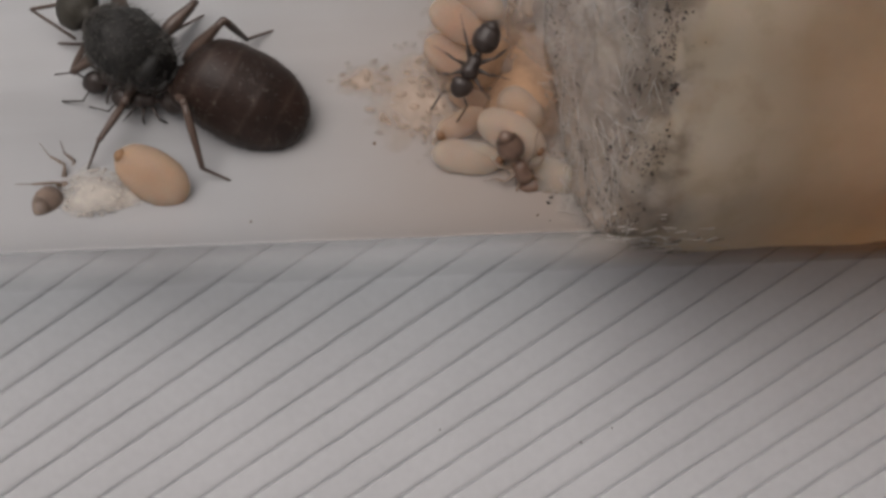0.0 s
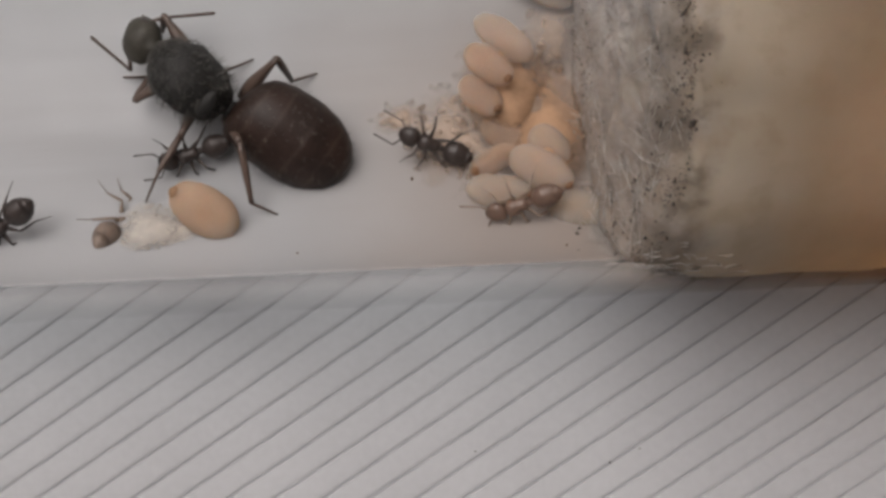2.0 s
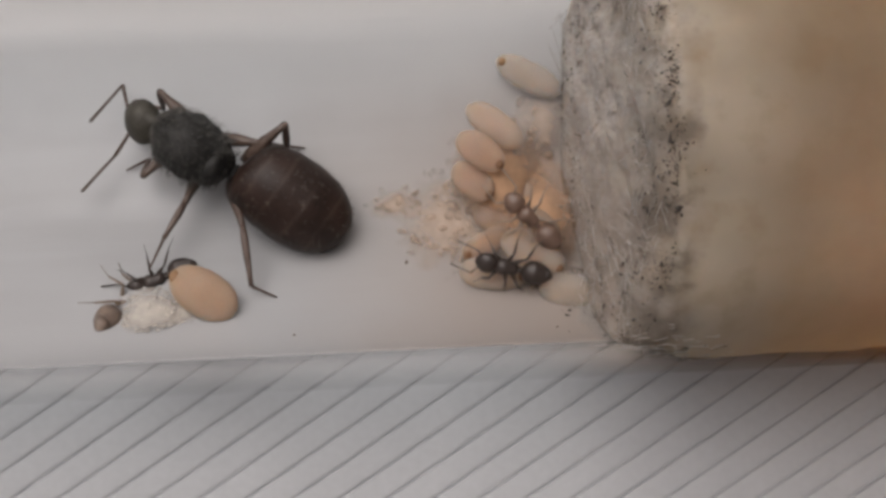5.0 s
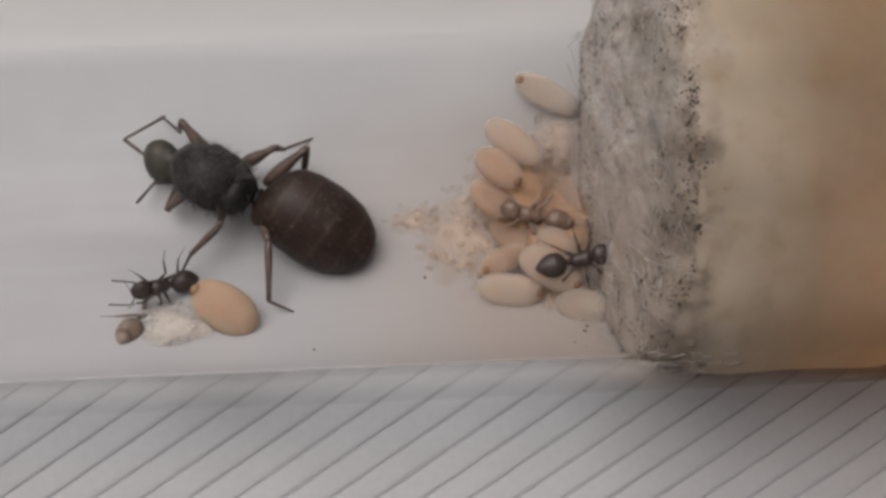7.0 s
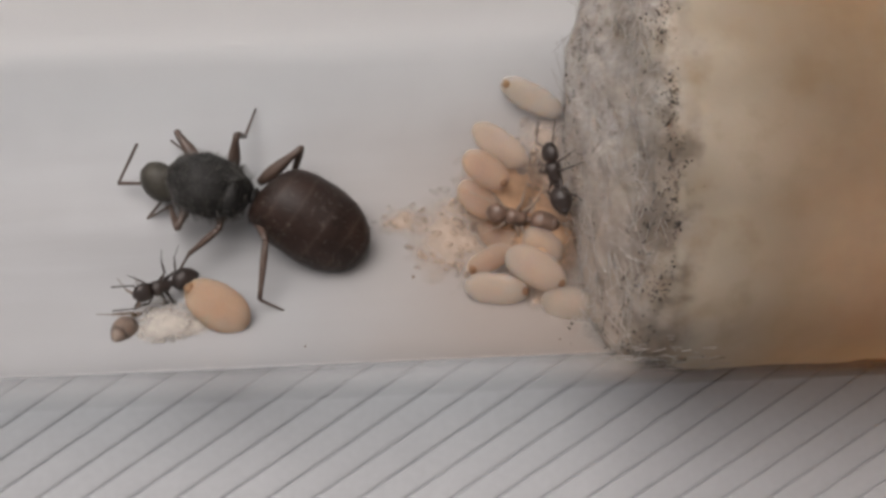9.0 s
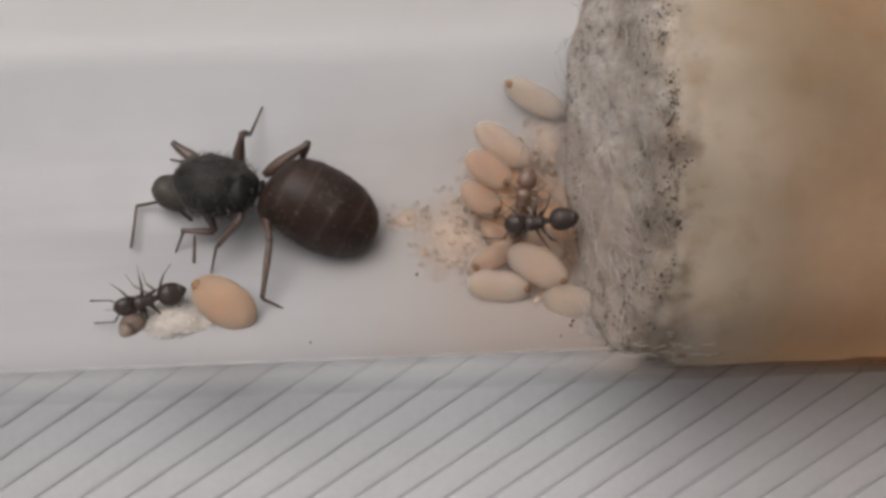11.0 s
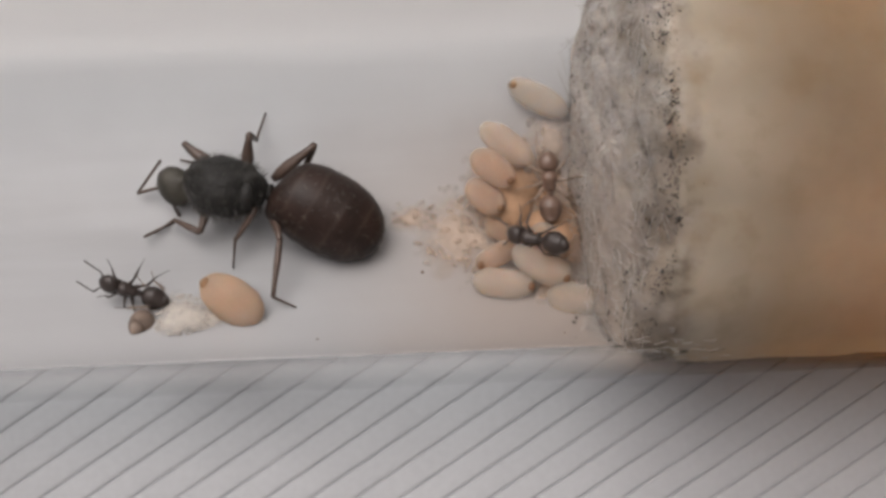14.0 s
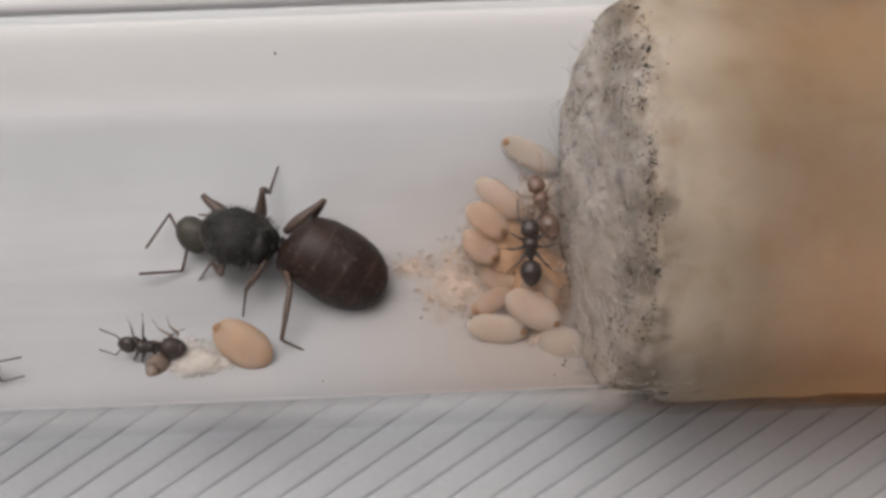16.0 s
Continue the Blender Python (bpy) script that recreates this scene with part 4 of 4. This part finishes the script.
def motions():
    key_queen([
        (0, -13.34, -2.19, 143.1, 4.5, 22.5),
        (0.5, -13.19, -2.20, 138.2, 15.5, 26.0),
        (1, -12.94, -2.03, 139.9, 37.2, 18.7),
        (1.5, -13.01, -2.11, 146.5, 39, 11.9),
        (2, -13.15, -1.98, 138.0, 14.8, 20.9),
        (2.5, -13.23, -1.94, 133, 4.6, 27.1),
        (3, -13.21, -1.80, 123.7, 12.6, 31.6),
        (3.5, -13.22, -1.35, 119.3, 3.7, 33.0),
        (4, -13.21, -1.46, 134.9, 10.3, 24.5),
        (4.5, -13.13, -1.31, 142.7, 39.0, 15.9),
        (4.7, -13.00, -1.21, 142.5, 39.5, 15.4),
        (6.8, -12.87, -1.51, 152.2, 43.7, 3.0),
        (7, -12.86, -1.53, 152.6, 39.6, 1.9),
        (7.5, -12.79, -1.31, 153.1, 50.1, -0.0),
        (8, -12.83, -1.55, 149.7, 25.1, 4.9),
        (8.5, -12.82, -1.38, 157.7, 34.9, -3.0),
        (9, -12.69, -1.48, 162.9, 50.4, -7.9),
        (9.2, -12.72, -1.47, 163.4, 50.6, -8.0),
        (11.3, -12.63, -1.27, 174.7, 73.6, -13),
        (11.5, -12.62, -1.45, 175.8, 75.2, -13.5),
        (12, -12.78, -1.67, 172.7, 73.1, -9),
        (12.5, -12.79, -1.69, 171.2, 37.1, -8.9),
        (13, -12.75, -1.61, 171.1, 35.6, -8.7),
        (13.5, -12.79, -1.66, 169.8, 40.6, -6.7),
        (14, -12.62, -1.44, 169.3, 40.2, -10.5),
        (14.5, -12.58, -1.45, 168.8, 44.3, -9.4),
        (15, -12.68, -1.48, 167.0, 37.5, -6.8),
        (15.5, -12.60, -1.44, 171.2, 33.3, -12.0),
        (16, -12.52, -1.51, 165.9, 45.5, -7.1),
    ], {
        ("hind", 1): [(0, -11.67, -5.54, 3.72), (4, -11.63, -5.53, 3.71), (9, -11.74, -5.54, 3.72), (14, -11.73, -5.64, 3.85), (16, -11.71, -5.60, 3.80)],
        ("mid", 1): [(0, -16.24, -5.07, 3.17), (1, -15.93, -4.78, 2.89), (2, -16.21, -5.09, 3.19), (3, -16.37, -5.27, 3.39), (4, -16.35, -5.17, 3.28), (4.5, -16.58, -5.34, 3.48), (7, -15.85, -4.33, 2.50), (8, -16.10, -4.52, 2.65), (9, -15.73, -4.30, 2.47), (11.5, -14.22, -4.22, 2.41), (12.5, -14.14, -4.32, 2.49), (13.5, -14.13, -4.30, 2.48), (14, -14.15, -4.20, 2.40), (15, -14.21, -4.31, 2.48), (16, -14.17, -4.28, 2.46)],
        ("front", 1): [(0, -17.34, -1.08, 1.08), (1, -16.95, -1.27, 1.12), (2, -17.03, -0.74, 1.04), (3, -17.05, 0.13, 1.00), (4, -16.55, 0.06, 1.00), (4.5, -17.03, -1.00, 1.07), (7, -16.75, -0.92, 1.06), (7.5, -17.17, -0.92, 1.06), (8, -16.59, -0.83, 1.05), (8.5, -16.62, -2.03, 1.30), (9, -16.73, -2.11, 1.33), (11.5, -15.83, -3.90, 2.19), (12.5, -16.74, -3.38, 1.87), (13.5, -17.12, -3.28, 1.82), (14, -17.13, -2.80, 1.59), (15, -16.65, -2.60, 1.50), (16, -15.98, -2.83, 1.60)],
        ("mid", -1): [(0, -12.56, -0.34, 1.01), (1, -12.44, -0.28, 1.01), (2, -12.47, -0.32, 1.01), (3, -12.17, -0.22, 1.00), (4, -11.27, -0.54, 1.02), (4.5, -10.27, -0.67, 1.03), (7, -10.94, 0.49, 1.02), (8, -10.94, 0.46, 1.02), (8.5, -12.59, 1.81, 1.24), (9, -12.65, 1.76, 1.22), (11.5, -12.72, 1.77, 1.23), (12.5, -12.75, 1.60, 1.19), (13.5, -12.69, 1.65, 1.20), (14, -12.80, 1.59, 1.18), (15, -12.63, 1.70, 1.21), (16, -12.65, 1.65, 1.20)],
        ("hind", -1): [(0, -10.3, -0.9, 1.08), (4.7, -10.2, -0.9, 1.08), (6.8, -10.5, -1.2, 1.1), (11.3, -10.7, -0.9, 1.07), (16, -10.7, -0.9, 1.07)],
        ("front", -1): [(0, -16.13, 1.31, 1.12), (7, -16.38, 1.51, 1.17), (7.5, -16.15, 1.59, 1.18), (8, -15.66, 1.32, 1.13), (8.5, -16.13, 1.44, 1.15), (9, -15.86, 0.72, 1.04), (11.5, -16.26, -0.27, 1.01), (12.5, -16.32, -0.20, 1.00), (13.5, -16.20, -0.04, 1.00), (16, -15.96, -0.17, 1.00)],
    }, {
        -1: [(0, -17.04, 0.12), (1, -16.97, -0.65), (1.5, -16.19, 1.47), (2, -13.15, 1.34), (2.5, -14.63, 1.90), (3, -13.67, 1.87), (3.5, -11.93, 3.44), (4, -16.56, 3.89), (4.5, -18.29, 1.05), (7, -16.01, 1.47), (7.5, -18.07, -0.76), (8, -16.08, 1.60), (8.5, -17.83, 0.06), (9, -16.87, 0.63), (11.5, -17.88, -3.81), (12.5, -19.38, 1.03), (13, -19.27, 0.28), (13.5, -17.69, -0.57), (14, -16.66, -0.05), (15, -18.24, -0.95), (15.5, -17.85, -2.16), (16, -17.93, -1.44)],
        1: [(0, -16.49, -0.97), (1, -16.91, -2.26), (1.5, -18.88, -1.32), (2, -17.79, 0.69), (2.5, -19.17, 0.29), (3, -16.56, 2.20), (3.5, -17.93, 3.67), (4, -19.31, -0.09), (4.5, -18.76, -1.79), (7, -17.22, -1.58), (7.5, -17.73, -2.21), (8, -18.16, -0.68), (8.5, -16.84, -1.70), (9, -16.66, -2.13), (11.5, -15.02, -4.24), (12.5, -18.90, -3.19), (13, -17.61, -4.37), (13.5, -19.02, -2.58), (14, -17.45, -2.91), (15, -18.24, -2.05), (15.5, -17.12, -4.55), (16, -18.26, -2.44)],
    })
    key_worker(worker_a, [
        (0, -3.74, -1.83, 4.2, -119.1, 0, 0),
        (0.5, -3.79, -2.89, 4.2, -111.7, 0, 0),
        (1, -4.4, -3.41, 3.6, -138.4, 0, 0),
        (1.25, -5.12, -3.78, 3.2, -152.1, 0, 0),
        (1.5, -5.65, -4.06, 3.1, -164.5, 0, 0),
        (2, -6.06, -3.58, 3, -204.4, 0, 0),
        (2.5, -6.46, -3.28, 2.9, -196.2, 0, 0),
        (3, -5.89, -4.01, 3.2, -136, 0, 0),
        (3.25, -6.13, -4.52, 3.4, -129.2, 0, 0),
        (3.5, -6.18, -5.16, 4, -121, 0, 0),
        (4, -5.84, -5.24, 4.2, -84.8, 0, 0),
        (4.5, -4.09, -5.33, 4.7, -188.6, 0, 0),
        (4.7, -3.59, -5.01, 4.7, -182.7, 0, 0),
        (6.8, -2.39, -4.46, 4.5, -345.6, -0, 0),
        (7, -2.16, -4.11, 4.6, -347.7, -22, 0),
        (7.5, -1.84, -2.95, 4.5, -289.6, -55, 0),
        (8, -1.7, -1.65, 5.79, -278.7, -55, 0),
        (8.5, -1.67, -0.5, 6.09, -281.3, -55, 0),
        (9, -1.87, -1.43, 4, -257.3, -55, 0),
        (9.2, -2.42, -2.27, 4.4, -247.6, -55, 0),
        (11.3, -2.43, -2.85, 4.6, -163.7, 0, 0),
        (11.5, -2.56, -2.91, 4.6, -159.7, 0, 0),
        (12, -2.53, -2.91, 4.6, -164.4, 0, 0),
        (12.5, -2.57, -3.1, 4.6, -151.6, 0, 0),
        (13, -2.7, -3.33, 4.6, -140.1, 0, 12),
        (13.5, -2.65, -3.47, 4.6, -137, 0, 25),
        (14, -2.76, -3.49, 4.6, -179.2, 0, 38),
        (14.5, -3.02, -3.33, 4.6, -218.7, 0, 35),
        (15, -3.07, -2.93, 4.6, -230.5, 0, 25),
        (15.5, -2.81, -2.1, 4.6, -270.6, 0, 0),
        (16, -2.81, -2.32, 4.6, -269.8, 0, 0),
    ])
    key_worker(worker_b, [
        (0, -13.98, -3, 2.5, 173.8, 0, 0),
        (0.5, -14.06, -2.83, 2.41, 173.6, 0, -1),
        (1, -13.9, -2.85, 2.42, 174.2, 0, -2),
        (1.5, -14.48, -2.8, 2.37, 162.1, 0, -4),
        (2, -14.26, -3.33, 2.75, 195, 0, -5),
        (2.5, -14.25, -3.28, 2.74, 205, 0, -6),
        (3, -14.19, -3.18, 2.68, 205.4, 0, -8),
        (3.5, -14.08, -3.01, 2.65, 237.5, 0, 40),
        (4, -14.12, -3.7, 2.99, 189.5, 0, 50),
        (4.5, -15.55, -4.64, 2.95, 211.1, 0, 10),
        (4.7, -15.44, -4.68, 2.95, 206, 0, 0),
        (6.8, -15.97, -4.38, 3.5, 169.6, 0, -38),
        (7, -15.97, -4.4, 3.51, 168.2, 0, -38),
        (7.5, -16.05, -4.27, 3.35, 156.8, 0, -38),
        (8, -15.88, -4.52, 3.69, 183.3, 0, -38),
        (8.5, -15.73, -4.37, 3.59, 192.7, 0, -38),
        (9, -15.72, -4.41, 3.56, 177.6, 0, -38),
        (9.2, -15.73, -4.44, 3.59, 177.6, 0, -38),
        (11.3, -16.54, -5, 4.29, 186.6, 0, -15),
        (11.5, -16.62, -4.97, 4.29, 194.1, 0, -11),
        (12, -17.22, -5.2, 4.53, 178.8, 0, 0),
        (12.5, -17.18, -5.13, 4.42, 179.6, 0, 0),
        (13, -17.7, -5.27, 4.73, 192, 0, 0),
        (13.5, -17.31, -5.1, 4.32, 169.2, 0, 0),
        (14, -17.4, -4.87, 3.96, 156.9, 0, 0),
        (14.5, -17.39, -4.86, 3.95, 155.9, 0, 0),
        (15, -17.41, -5.3, 4.7, 182.9, 0, 0),
        (15.5, -17.14, -5.19, 4.48, 172.5, 0, 0),
        (16, -17.27, -5.17, 4.44, 173.1, 0, 0),
    ])
    key_worker(worker_c, [
        (0, -2.68, -5.1, 5, -66.2),
        (0.5, -2.55, -4.98, 5, -68.7),
        (0.75, -2.52, -5.02, 5, -103.8),
        (1, -2.42, -5.1, 5, -124.1),
        (1.5, -2.81, -5.15, 5, -138.2),
        (2, -3.26, -5.32, 5, -160.6),
        (2.5, -3.23, -5.17, 5, -167.5),
        (3, -3.04, -4.69, 4.6, -195),
        (3.5, -3.08, -3.95, 4.6, -209.9),
        (4, -2.81, -3.67, 4.6, -241.4),
        (4.5, -2.64, -3.51, 4.6, -241.2),
        (4.7, -2.57, -3.48, 4.6, -236.8),
        (6.8, -2.99, -2.66, 3.15, -195.2),
        (7, -2.89, -2.63, 3.15, -195.2),
        (7.5, -2.88, -2.71, 3.15, -190.1),
        (8, -2.92, -2.69, 3.15, -192.1),
        (8.5, -2.88, -2.7, 3.15, -192.6),
        (9, -2.89, -2.67, 3.15, -193.8),
        (9.2, -2.92, -2.67, 3.15, -195.1),
        (10.3, -3.43, -2.41, 3.45, -239.5),
        (11.3, -3.22, -2.31, 3.45, -290.4),
        (11.5, -3.26, -2.29, 3.45, -290.4),
        (12, -3.25, -2.5, 3.45, -294.5),
        (12.5, -3.01, -2.47, 3.45, -297.1),
        (13, -2.62, -2.18, 3.45, -289.5),
        (13.5, -2.58, -2.13, 3.45, -292.7),
        (14, -2.3, -1.82, 3.45, -268.4),
        (14.5, -2.23, -0.79, 3.45, -266.8),
        (15, -2.14, -0.53, 3.45, -263.7),
        (15.5, -2.28, -0.16, 3.45, -266.6),
        (16, -2.09, -0.6, 3.45, -253.6),
    ])
    key_worker(worker_e, [
        (0, -14.83, -2.06, 2.12, -165.4),
        (0.5, -14.93, -1.92, 2.05, -180.6),
        (1, -15.44, -2.17, 2.12, -192),
        (1.1, -16.15, -2.42, 2.24, -178.1),
        (1.3, -17.14, -2.73, 2.44, -151.3),
        (1.5, -18.98, -3.43, 2.9, -133.7),
        (1.7, -19.72, -4.58, 3.91, -146.1),
        (2, -20.42, -5.25, 4.85, -141.8),
        (2.5, -21.87, -5.55, 5.41, -145.3),
        (3, -22.4, -5.81, 5.97, -156.1),
        (4.7, -25.89, -4.14, 3.34, -174.5),
        (10, -28.03, -5.6, 4.89, -223.1),
        (13, -27.2, -6.88, 8, -371.8),
        (15, -28.66, -5.56, 5.17, -362.5),
        (15.5, -27.04, -5.63, 5.31, -362.5),
        (16, -24.68, -5.72, 5.47, -358.5),
    ])


motions()
